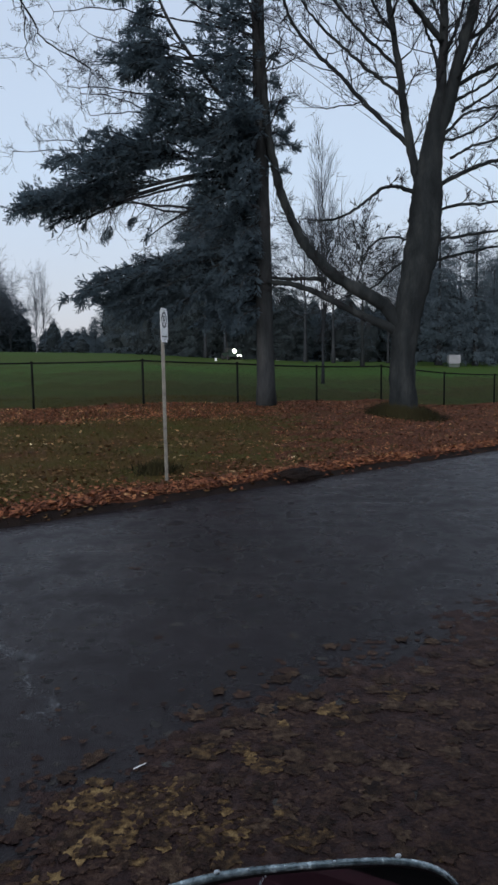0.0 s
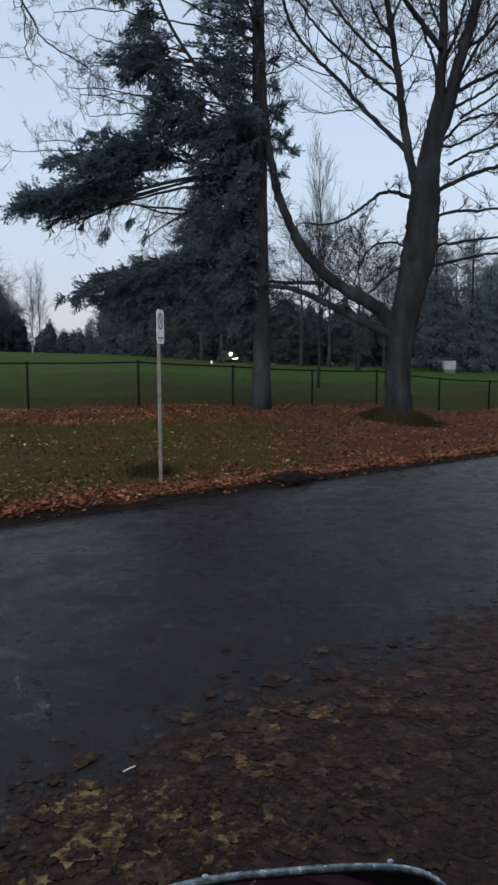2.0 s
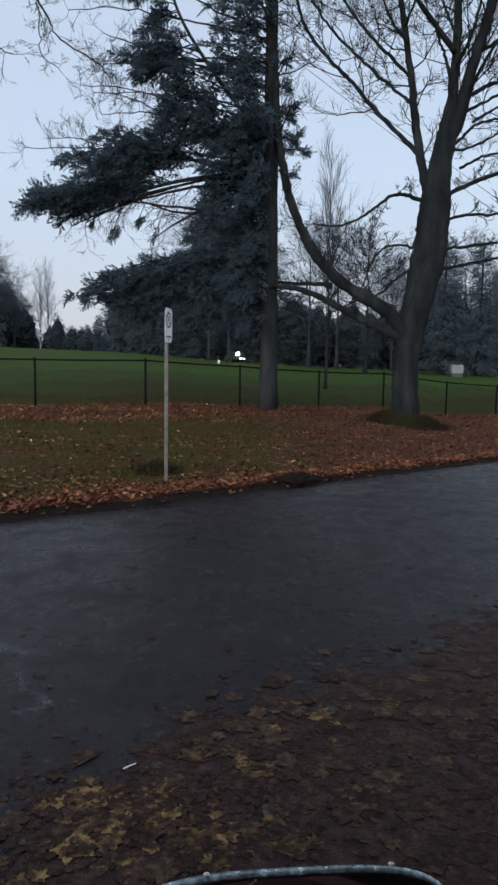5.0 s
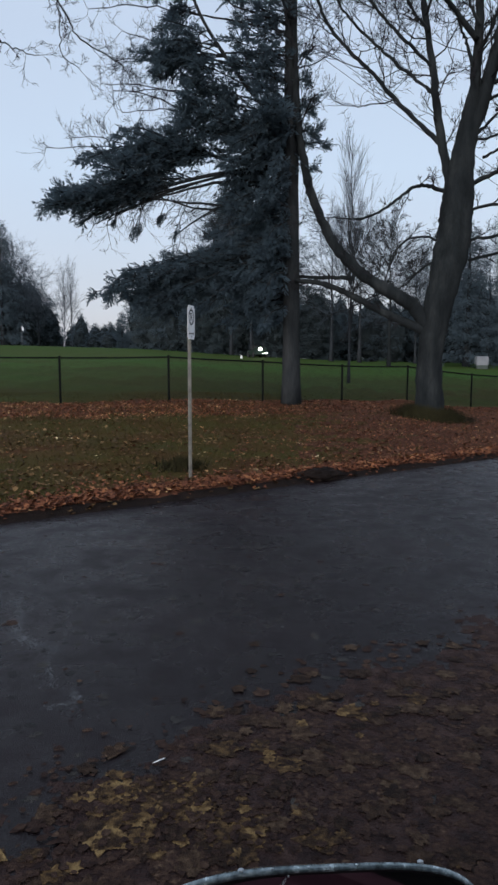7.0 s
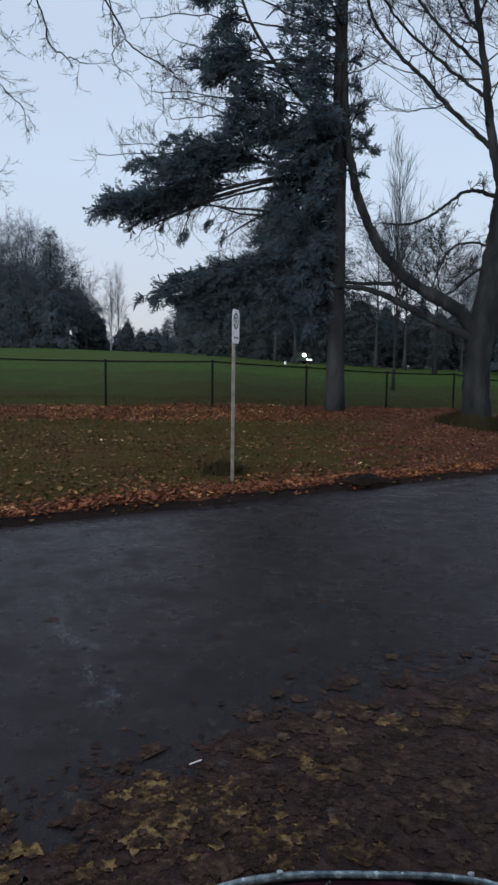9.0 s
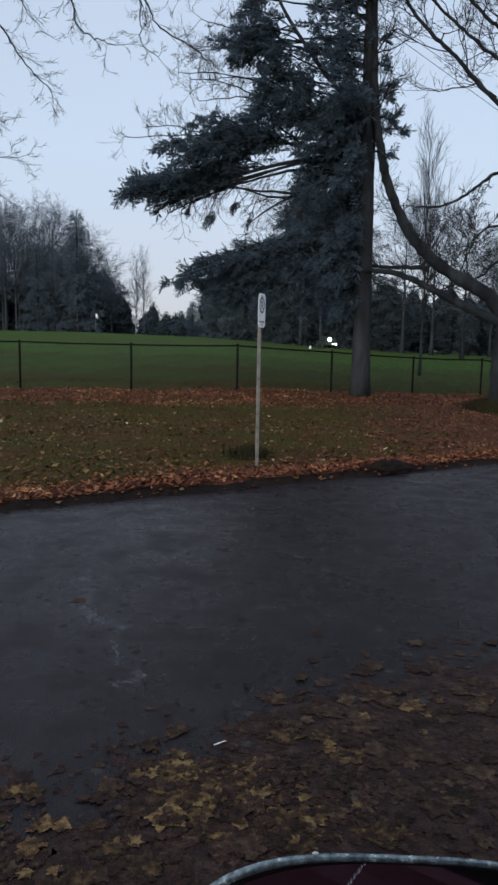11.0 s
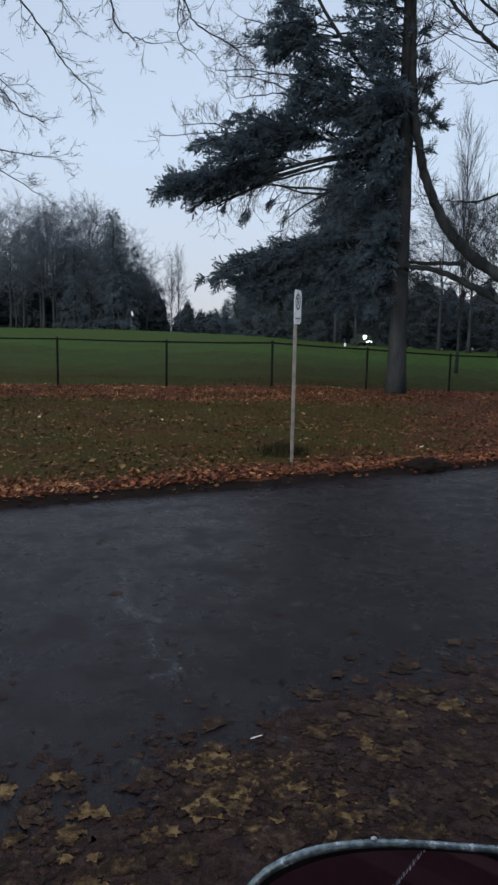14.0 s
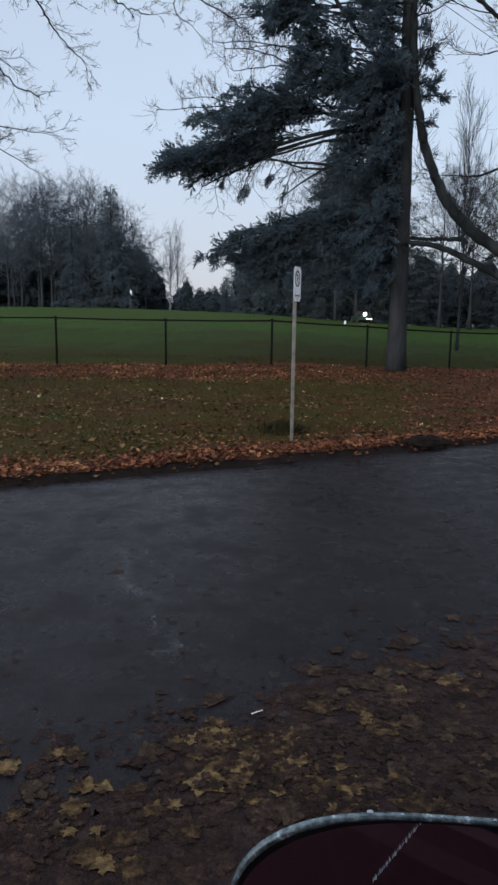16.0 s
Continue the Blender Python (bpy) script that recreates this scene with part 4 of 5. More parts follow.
cypress = conifer("cedar_tree", "dense dark cedar in the distant wood", (0, 0, 0), 10.0, 0.3, lambda h: 3.4 * math.sin(math.pi * min(1, (h + 1.5) / 11)) + 0.2, 59, low=0.3, count=60, size=0.64, gap=0.36, droop=0.2, per=4, group="woods", needles=HAZED_NEEDLES, bark=FAR_TRUNK, core=0.52)
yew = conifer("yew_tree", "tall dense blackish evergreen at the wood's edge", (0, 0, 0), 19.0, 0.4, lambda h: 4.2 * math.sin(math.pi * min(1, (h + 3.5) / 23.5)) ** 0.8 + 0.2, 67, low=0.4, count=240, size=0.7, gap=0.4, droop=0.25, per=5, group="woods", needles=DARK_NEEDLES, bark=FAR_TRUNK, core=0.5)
move(yew, -5.2, 78)
put(yew, -1.2, 80, 0.9, 2.0)
put(yew, -8.6, 82, 0.62, 1.2, 1.1)
put(yew, 3.6, 77, 0.42, 3.2, 1.5)
move(oak, -52, 91)
move(grown_tree("oak_tree", "dark leafless oak with crooked boughs on the course", 13.5, 71, least=0.022, kids=4, bark=BARK), 9.2, 61)
move(ash, -44, 97)
move(spruce, 20.5, 66)
move(cypress, -36, 100)
g = np.random.default_rng(61)
put(poplar, -36.0, 119, 0.68, 1.0, 0.6)
move(poplar, -36.9, 118).scale = (0.45, 0.45, 0.62)
spire = grown_tree("poplar_tree", "slim leafless poplar just beyond the fence", 11.6, 48, "poplar", least=0.0045, kids=6, depth=2, bark=FAR_TRUNK)
move(spire, 3.12, 33.0).scale = (0.75, 0.75, 1.0)
for x, y in [(-5.4, 74.6), (-3.3, 74.7), (4.9, 70.3), (7.8, 71.3)]:
    put(ash, x, y, 0.8, g.uniform(0, 6))
for x, y, size in [(-28.2, 104, 0.26), (-25.6, 103, 0.3)]:
    put(cypress, x, y, size, g.uniform(0, 6), 1.6)
# the wood on the rise
for x, y, s, w in [(-56, 94, 1.0, 1.0), (-50, 96, 1.0, 1.0), (-47.5, 92, 0.9, 1.1), (-41, 93, 0.95, 1.0), (-38.5, 98, 0.85, 1.0), (-61, 99, 1.05, 1.0), (-66, 96, 1, 1), (-53, 104, 1.05, 1)]:
    put(ash, x, y, s, g.uniform(0, 6), w)
for x, y, s in [(-45, 90, 0.95), (-40, 92, 0.85), (-36.3, 94, 0.75), (-58, 92, 0.9), (-48, 100, 1.0), (-64, 92, 1.0), (-34, 97, 0.55), (-50, 91, 0.85), (-43, 94, 0.95), (-38, 91, 0.75), (-54, 96, 0.95), (-47, 95, 0.9), (-41.5, 96, 0.95), (-36.0, 91.5, 0.88), (-34.4, 93, 0.72), (-33.2, 94.5, 0.52)]:
    put(oak, x, y, s, g.uniform(0, 6))
for x, y, s in [(-54, 100, 1.1), (-49, 103, 1.25), (-43, 101, 1.1), (-60, 103, 1.2), (-39, 104, 1.0), (-46, 106, 1.3), (-34.5, 102, 0.7), (-66, 103, 1.2), (-57, 107, 1.2), (-39.5, 98.5, 0.7), (-60, 98, 0.8), (-36.8, 99, 0.6)]:
    put(cypress, x, y, s, g.uniform(0, 6), 1.15)
put(spruce, -35.9, 89, 1.22, 1)
put(spruce, -41.0, 88, 0.9, 2)
for k in range(11):
    put(cypress, -88 + k * 4.2, 122 + g.uniform(-3, 5), 1.15 + g.uniform(0, 0.2), g.uniform(0, 6), 1.3)
# the far end of the fairway
put(cypress, -43.3, 150, 0.88, 1.0, 0.8)
for k in range(15):
    put(cypress, -60 + k * 2.4 + g.normal(0, 0.4), 155 + g.uniform(-3, 5), g.uniform(0.66, 0.82) - 0.012 * k, g.uniform(0, 6), 1.25)
for x, y, s in [(-28, 122, 0.55), (-26, 120, 0.62), (-24, 117, 0.7), (-22, 114, 0.8), (-20, 112, 0.9), (-17, 108, 1.0), (-30, 128, 0.48), (-32, 130, 0.45)]:
    put(spruce, x, y, s, g.uniform(0, 6), 1.3)
# the wood behind the firs and the maple
for k in range(15):
    x = -15 + k * 4.0 + g.normal(0, 0.5)
    put(cypress, x, 100 + g.uniform(-6, 10), g.uniform(0.85, 1.3) * (0.62 if 0 < x < 18 else 1), g.uniform(0, 6), 1.1)
for k in range(20):
    put(cypress, 1.0 + k * 2.0 + g.normal(0, 0.3), 84 + g.uniform(-3, 5), (0.62 if k < 8 else 0.8) + g.uniform(0, 0.25), g.uniform(0, 6), 1.1)
for k in range(13):
    put(cypress, -16.2 + k * 1.4 + g.normal(0, 0.3), 84 + g.uniform(-3, 5), (0.7 if k < 1 else 0.9) + g.uniform(0, 0.3), g.uniform(0, 6), 1.0)
for k in range(13):
    x = -10 + k * 4.2 + g.normal(0, 1)
    if -2 < x < 17:
        continue
    put(ash if k % 2 else oak, x, 92 + g.uniform(-5, 8), g.uniform(0.75, 1.0), g.uniform(0, 6))
for x, y, s in [(13.5, 72, 0.75), (25, 68, 0.8), (29, 74, 0.9), (22.5, 78, 1.0)]:
    put(oak, x, y, s, g.uniform(0, 6))
for x, y, s in [(17.1, 66, 1.0), (23.5, 70, 0.8), (26, 75, 0.9), (30, 72, 1.0)]:
    put(spruce, x, y, s, g.uniform(0, 6), 1.2)


# ---- fence ----
def fence():
    root = thing("chain_link_fence", "black vinyl chain-link fence along the golf course", "fence", kind="")
    post = Shape()
    post.tube([(0, 0, -0.3), (0, 0, 0.3), (0, 0, 0.8), (0, 0, 1.2)], [0.034] * 4, 10)
    post.tube([(0, 0, 1.2), (0, 0, 1.225), (0, 0, 1.24)], [0.042, 0.04, 0.015], 10)
    post_me = post.mesh("post", True)
    post_me.materials.append(BLACK_VINYL)
    spots = [(-19.0, 19.4), (-15.9, 19.5), (-12.85, 19.6), (-9.77, 19.65), (-6.32, 19.6), (-3.2, 19.6), (-0.58, 21.0), (1.97, 23.0), (4.45, 25.0), (7.1, 26.5), (9.67, 28.5), (12.2, 30.3), (14.7, 32.0)]
    tops = [1.76, 1.76, 1.78, 1.78, 1.75, 1.775, 1.64, 1.5, 1.46, 1.15, 1.0, 0.98, 0.96]
    for (x, y), top in zip(spots, tops):
        p = part("post", post_me, BLACK_VINYL, root)
        p.location = (x, y, top - 1.2)
    for (a, za), (b, zb) in zip(zip(spots, tops), zip(spots[1:], tops[1:])):
        pa, pb = np.array([*a, za - 0.02]), np.array([*b, zb - 0.02])
        rail = Shape()
        mid = (pa + pb) / 2 - np.array([0, 0, 0.012])
        rail.tube([pa, (pa + mid) / 2, mid, (pb + mid) / 2, pb], [0.024] * 5, 8)
        part("top_rail", rail, BLACK_VINYL, root, smooth=True)
        net = Shape()
        ln = np.linalg.norm(pb - pa)
        n = int(ln / 0.055)
        rows = 21
        d = (pb - pa) / n
        for i in range(n + 1):
            zig = [pa + d * (i + 0.5 * (k % 2)) - np.array([0, 0, 0.03 + 1.1 * k / rows]) for k in range(rows + 1)]
            net.tube(zig, [0.0017] * (rows + 1), 3, cap=False)
            zag = [pa + d * (i - 0.5 * (k % 2)) - np.array([0, 0, 0.03 + 1.1 * k / rows]) for k in range(rows + 1)]
            if i:
                net.tube(zag, [0.0017] * (rows + 1), 3, cap=False)
        part("wire_mesh", net, BLACK_VINYL, root)
    return root


fence()


# ---- parking sign ----
def parking_sign():
    x, y = -1.262, 9.455
    base = gz(x, y) - 0.05
    root = thing("parking_sign", "white no-parking sign on a galvanised post", "sign", pose(x, y, base, 0, 0, 0))
    pole = Shape()
    h = 2.42 - base
    pole.box((-0.019, -0.018, -0.1), (0.019, -0.012, h - 0.02))
    pole.box((-0.019, -0.012, -0.1), (-0.013, 0.014, h - 0.02))
    pole.box((0.013, -0.012, -0.1), (0.019, 0.014, h - 0.02))
    p = part("post", pole, GALVANISED, root)
    face = Matrix.Translation((0, 0, h - 0.225)) @ Matrix.Rotation(radians(79.0), 4, "Z")
    p.matrix_local = Matrix.Rotation(radians(35.0), 4, "Z")
    bm = bmesh.new()
    bmesh.ops.create_cube(bm, size=1)
    bmesh.ops.scale(bm, vec=(0.30, 0.003, 0.45), verts=bm.verts)
    bmesh.ops.bevel(bm, geom=[e for e in bm.edges if abs(e.verts[0].co.y - e.verts[1].co.y) > 0.002], offset=0.03, segments=4, affect="EDGES")
    plate = part("sign_plate", bm, SIGN_WHITE, root, "weathered white metal plate")
    plate.matrix_local = face @ Matrix.Translation((0.0, -0.03, 0))
    ring = Shape()
    n = 32
    v = [(r * math.cos(2 * math.pi * i / n), yy, 0.07 + r * math.sin(2 * math.pi * i / n)) for yy in (-0.0035, -0.0018) for r in (0.082, 0.108) for i in range(n)]
    f = []
    for i in range(n):
        j = (i + 1) % n
        f += [(i, j, n + j, n + i), (n + i, n + j, 3 * n + j, 3 * n + i), (2 * n + i, i, j, 2 * n + j)]
    ring.add(v, f)
    ring.box((-0.105, -0.0032, 0.062), (0.105, -0.0016, 0.078), Matrix.Translation((0, 0, 0.07)) @ Matrix.Rotation(radians(45), 4, "Y") @ Matrix.Translation((0, 0, -0.07)))
    part("ring", ring, SIGN_BLACK, plate, "dark printed prohibition ring")
    font = bpy.data.curves.new("letter", "FONT")
    font.body, font.size, font.extrude, font.align_x = "P", 0.17, 0.0007, "CENTER"
    tmp = new("letter_curve", font)
    bpy.context.view_layer.update()
    me = bpy.data.meshes.new_from_object(tmp)
    bpy.data.objects.remove(tmp)
    me.name = "letter"
    letter = part("letter", me, SIGN_BLACK, plate)
    letter.matrix_local = Matrix.Translation((0, -0.0025, 0.008)) @ Matrix.Rotation(radians(90), 4, "X")
    arrow = Shape()
    arrow.box((-0.07, -0.0032, -0.157), (0.07, -0.0016, -0.143))
    arrow.add([(-0.105, -0.0032, -0.15), (-0.06, -0.0032, -0.128), (-0.06, -0.0032, -0.172)], [(0, 2, 1)])
    arrow.add([(0.105, -0.0032, -0.15), (0.06, -0.0032, -0.128), (0.06, -0.0032, -0.172)], [(0, 1, 2)])
    part("arrow", arrow, SIGN_BLACK, plate)
    for z in (0.19, -0.19):
        bolt = Shape()
        bolt.tube([(0, -0.008, z), (0, 0.03, z)], [0.008, 0.008], 8)
        part("bolt", bolt, GALVANISED, plate)
    return root


parking_sign()


# ---- on the golf course ----
def golf_flag():
    x, y = -28.2, 75.0
    root = thing("golf_flag", "white golf pin with a limp flag on the green", "golf flag", Matrix.Translation((x, y, gz(x, y))))
    pole = Shape()
    pole.tube([(0, 0, -0.05), (0, 0, 2.13)], [0.018, 0.014], 8)
    part("pole", pole, GREY_PAINT, root)
    cloth = Shape()
    pts = [(0.02 + 0.05 * i, 0.03 * math.sin(i * 1.7), 2.1 - 0.05 * i - 0.42 * k) for k in range(2) for i in range(5)]
    cloth.add(pts + [(a, b + 0.006, c) for a, b, c in pts], [(i, i + 1, i + 6, i + 5) for i in range(4)] + [(i + 15, i + 16, i + 11, i + 10) for i in range(4)])
    part("flag", cloth, WHITE_PAINT, root)


def utility_cart():
    x, y = -2.5, 70.0
    root = thing("utility_cart", "dark maintenance cart with a lit headlamp on the fairway", "cart", pose(x, y, gz(x, y), 0, 0, 20))
    part("body", rounded_box((1.3, 2.6, 0.42), 0.06, 2, (0, 0, 0.52)), CART_PAINT, root)
    part("bonnet", rounded_box((1.2, 0.7, 0.32), 0.08, 2, (0, -1.0, 0.85)), CART_PAINT, root)
    part("seat", rounded_box((1.15, 0.5, 0.5), 0.08, 2, (0, 0.15, 0.95)), RUBBER, root)
    for sx in (-1, 1):
        for sy in (-0.85, 0.85):
            w = Shape()
            w.tube([(sx * 0.52, sy, 0.28), (sx * 0.58, sy, 0.28), (sx * 0.7, sy, 0.28), (sx * 0.74, sy, 0.28)], [0.24, 0.28, 0.28, 0.24], 16)
            part("wheel", w, RUBBER, root)
        post = Shape()
        post.tube([(sx * 0.55, -0.6, 0.7), (sx * 0.5, -0.35, 1.75)], [0.025, 0.025], 8)
        part("roof_post", post, RUBBER, root)
    lamp = Shape()
    lamp.tube([(-0.1, -1.34, 0.86), (-0.1, -1.37, 0.86), (-0.1, -1.39, 0.86)], [0.16, 0.15, 0.08], 16)
    part("headlamp", lamp, LAMP, root, "bright lit headlamp")
    for sx in (0.2, 0.45, 0.6):
        small = Shape()
        small.tube([(sx, -1.3, 0.42), (sx, -1.34, 0.42)], [0.035, 0.025], 10)
        part("marker_lamp", small, LAMP, root)


def white_box():
    x, y = 17.4, 62.0
    base = gz(x, y)
    root = thing("utility_box", "white utility box standing at the wood's edge", "utility box", Matrix.Translation((x, y, base)))
    h = 1.95 - base
    part("cabinet", rounded_box((1.06, 0.7, 0.76), 0.06, 2, (0, 0, h - 0.38)), GREY_PAINT, root)
    part("stand", rounded_box((0.98, 0.55, h - 0.7), 0.02, 1, (0, 0, (h - 0.76) / 2)), CART_PAINT, root)


def tee_marker(x, y):
    root = thing("tee_marker", "small white marker post on the fairway", "marker", Matrix.Translation((x, y, gz(x, y))), "fairway markers")
    sh = Shape()
    sh.tube([(0, 0, -0.05), (0, 0, 0.26), (0, 0, 0.3)], [0.1, 0.09, 0.04], 8)
    part("post", sh, WHITE_PAINT, root)


golf_flag()
utility_cart()
white_box()
tee_marker(-3.6, 62.0)


# ---- overhead wires ----
for k, (za, zb) in enumerate([(17.12, 12.32), (16.74, 11.75)]):
    w = Shape()
    pa, pb = np.array([0.59, 35, za]), np.array([7.66, 35, zb])
    d = pb - pa
    w.tube([pa + d * t + np.array([0, 0, 0.06 * (t * t - t)]) for t in np.linspace(-5, 3.1, 40)], [0.012] * 40, 4)
    tagged(part("overhead_wire", w, BLACK_VINYL), "thin black overhead wire against the sky", "wire", "overhead wires")


# ---- fallen leaves ----
def leaf_outline(g):
    """A five-lobed maple leaf one long, as a fan of triangles with curled tips."""
    pts = [(0, -0.40), (0.2, -0.36), (0.44, -0.24), (0.36, -0.04), (0.52, 0.16), (0.34, 0.22), (0.22, 0.42), (0, 0.52), (-0.22, 0.40), (-0.32, 0.22), (-0.52, 0.18), (-0.38, -0.06), (-0.42, -0.26), (-0.18, -0.34)]
    v = [(0, 0, 0.02)] + [(x * g.uniform(0.72, 1.15), y * g.uniform(0.72, 1.15), (x * x + y * y) * g.uniform(-0.15, 0.5)) for x, y in pts]
    f = [(0, i, i % 14 + 1) for i in range(1, 15)]
    return np.array(v), np.array(f)


def scrap(g):
    """A torn leaf scrap of six ragged corners."""
    v = [(0, 0, 0.05)] + [(math.cos(a) * r, math.sin(a) * r, g.uniform(-0.1, 0.15)) for a, r in zip(np.arange(6) * math.pi / 3, g.uniform(0.25, 0.6, 6))]
    return np.array(v), np.array([(0, i, i % 6 + 1) for i in range(1, 7)])


def lobed_leaf(g):
    """A big-leaf maple leaf with five blunt lobes and a ragged rim, one long."""
    v = [(0, 0, 0.03)]
    sizes = g.uniform(0.8, 1.1, 5)
    for i in range(30):
        a = -math.pi / 2 + 2 * math.pi * (i + 0.5) / 30
        r = 0.25
        for k, (mid, tall) in enumerate(((90, 0.32), (35, 0.29), (145, 0.29), (-20, 0.19), (200, 0.19))):
            gap = (math.degrees(a) - mid + 180) % 360 - 180
            r = max(r, 0.25 + tall * 0.9 * sizes[k] * math.exp(-((gap / 23) ** 2)))
        r *= g.uniform(0.74, 1.12)
        v.append((r * math.cos(a), r * math.sin(a) - 0.05, g.uniform(-0.1, 0.3) * r))
    return np.array(v), np.array([(0, i, i % 30 + 1) for i in range(1, 31)])


SCRAPS = [scrap(rng) for _ in range(9)]
LEAVES = [leaf_outline(rng) for _ in range(9)]
LOBED = [lobed_leaf(rng) for _ in range(8)]
CURLED = []
for v, f in LEAVES:
    rim = v[[1, 3, 5, 7, 8, 9, 11, 13]] * np.array([1, 1, 1.5])
    CURLED.append((np.vstack([v[:1], rim]), np.array([(0, i, i % 8 + 1) for i in range(1, 9)])))


def leaf_stuff(name, label, xs, ys, zs, sizes, tilt, mat, lift=0.012, shapes=None, flat=1.0):
    """Loose leaves lying about, too many to count."""
    n = len(xs)
    shapes = shapes or LEAVES
    pick = rng.integers(0, len(shapes), n)
    turn = rng.uniform(0, 2 * math.pi, n)
    ax, ay = rng.normal(0, tilt, n), rng.normal(0, tilt, n)
    vs, fs, base = [], [], 0
    for i in range(n):
        v, f = shapes[pick[i]]
        c, s = math.cos(turn[i]), math.sin(turn[i])
        x, y = (v[:, 0] * c - v[:, 1] * s) * sizes[i], (v[:, 0] * s + v[:, 1] * c) * sizes[i]
        z = v[:, 2] * sizes[i] * flat + x * ax[i] + y * ay[i]
        z = z - z.min() + rng.uniform(min(0.0015, lift * 0.2), lift)
        vs.append(np.stack([x + xs[i], y + ys[i], z + zs[i]], -1))
        fs.append(f + base)
        base += len(v)
    me = bpy.data.meshes.new(name)
    me.from_pydata(np.concatenate(vs).tolist(), [], np.concatenate(fs).tolist())
    me.update()
    ob = part(name, me, mat)
    return tagged(ob, label, "leaves", kind="stuff")


def verge_density(x, off, to_fence, loose):
    """How thick the leaves lie: along the kerbless edge, along the fence, and under the maple."""
    ragged = 0.18 * np.sin(x * 2.3) + 0.12 * np.sin(x * 5.9 + 1)
    edge = np.clip((off - 0.1) / 0.14, 0, 1) * np.clip((1.9 + ragged * 2 - off) / 1.1, 0, 1)
    fence_band = np.clip((3.8 + ragged * 1.5 - to_fence) / 0.5, 0, 1) * np.clip((to_fence + 0.3) / 0.3, 0, 1)
    strip = np.clip(1.3 - np.abs(to_fence - 4.8) / 0.95, 0, 1) * np.clip((2.0 - x) / 3, 0.45, 1)
    under = np.clip((x + 1.2) / 2.5, 0, 1) * 0.62
    patch = np.clip(0.5 + 0.9 * np.sin(x * 1.1 + off * 0.7) * np.sin(off * 1.4 - x * 0.4), 0, 1)
    banked = np.maximum(np.maximum(edge, fence_band), under * (1 - 0.9 * strip))
    return np.clip((0.22 + 0.5 * patch) * np.clip(0.9 - x * 0.35, 0.12, 1) * (1 - 0.9 * strip) * (1 - banked) if loose else np.maximum(banked, 0.03), 0, 1)


def verge_places(n, share, loose=False):
    """Random spots between the road's edge and the fence, thinned by the leaves' density."""
    x, y = rng.uniform(-17, 15, n), rng.uniform(4.5, 29, n)
    off = y - edge_y(x)
    behind = np.interp(x / np.maximum(y, 9), FENCE_U, FENCE_Y) - y
    keep = (off > 0.02) & (behind > -0.35) & (rng.random(n) < verge_density(x, off, behind, loose) * share)
    return x[keep], y[keep]


vx, vy = verge_places(125000, 0.6)
ex, eo = rng.uniform(-10, 13, 9500), 0.13 + np.abs(rng.normal(0.2, 0.55, 9500)) + 0.06 * rng.random(9500)
fx = rng.uniform(-17, 12, 26000)
fy = rng.uniform(15.5, 27, 26000)
to_f = np.interp(fx / fy, FENCE_U, FENCE_Y) - fy
near_f = (to_f > -0.2) & (to_f < 3.4 + 0.5 * np.sin(fx * 2.3)) & (fy - edge_y(fx) > 0.3)
vx, vy = np.concatenate([vx, ex, fx[near_f]]), np.concatenate([vy, edge_y(ex) + eo, fy[near_f]])
beneath = (vx > -0.6 + rng.normal(0, 0.8, len(vx))) & (vy - edge_y(vx) > 0.75)
ux, uy = vx[beneath], vy[beneath]
leaf_stuff("leaf_carpet", "dull red-brown leaves matted under the maple", ux, uy, ground_z(ux, uy), rng.uniform(0.03, 0.075, len(ux)), 0.2, DULL_LITTER, 0.025, CURLED)
vx, vy = vx[~beneath], vy[~beneath]
leaf_stuff("leaf_litter", "thick russet and brown maple leaves on the verge", vx, vy, ground_z(vx, vy), rng.uniform(0.03, 0.072, len(vx)), 0.26, LITTER, 0.03, CURLED + LEAVES[:3])

tx, ty = verge_places(150000, 0.72, True)
leaf_stuff("loose_leaves", "tan and yellowish maple leaves strewn over the turf", tx, ty, ground_z(tx, ty), rng.uniform(0.03, 0.085, len(tx)), 0.26, TAN_LEAF, 0.02, CURLED + LEAVES[:3])

sx_, sy_ = verge_places(190000, 0.62)
leaf_stuff("leaf_scraps", "broken russet leaf scraps matted into the verge", sx_, sy_, ground_z(sx_, sy_), rng.uniform(0.022, 0.06, len(sx_)), 0.25, LITTER, 0.02, SCRAPS)

# trodden pulp under the leaves, with ragged holes towards its front
def litter_front(x):
    """How far over the road the wet leaves reach."""
    return np.interp(x, [-4, -1.4, -1.0, -0.78, -0.59, -0.4, 0.3, 1.1, 1.5, 4], [2.25, 2.2, 2.4, 2.55, 2.85, 3.25, 3.65, 4.2, 4.6, 5.2]) + 0.08 * np.sin(x * 5.3) + 0.06 * np.sin(x * 11.9 + 1)


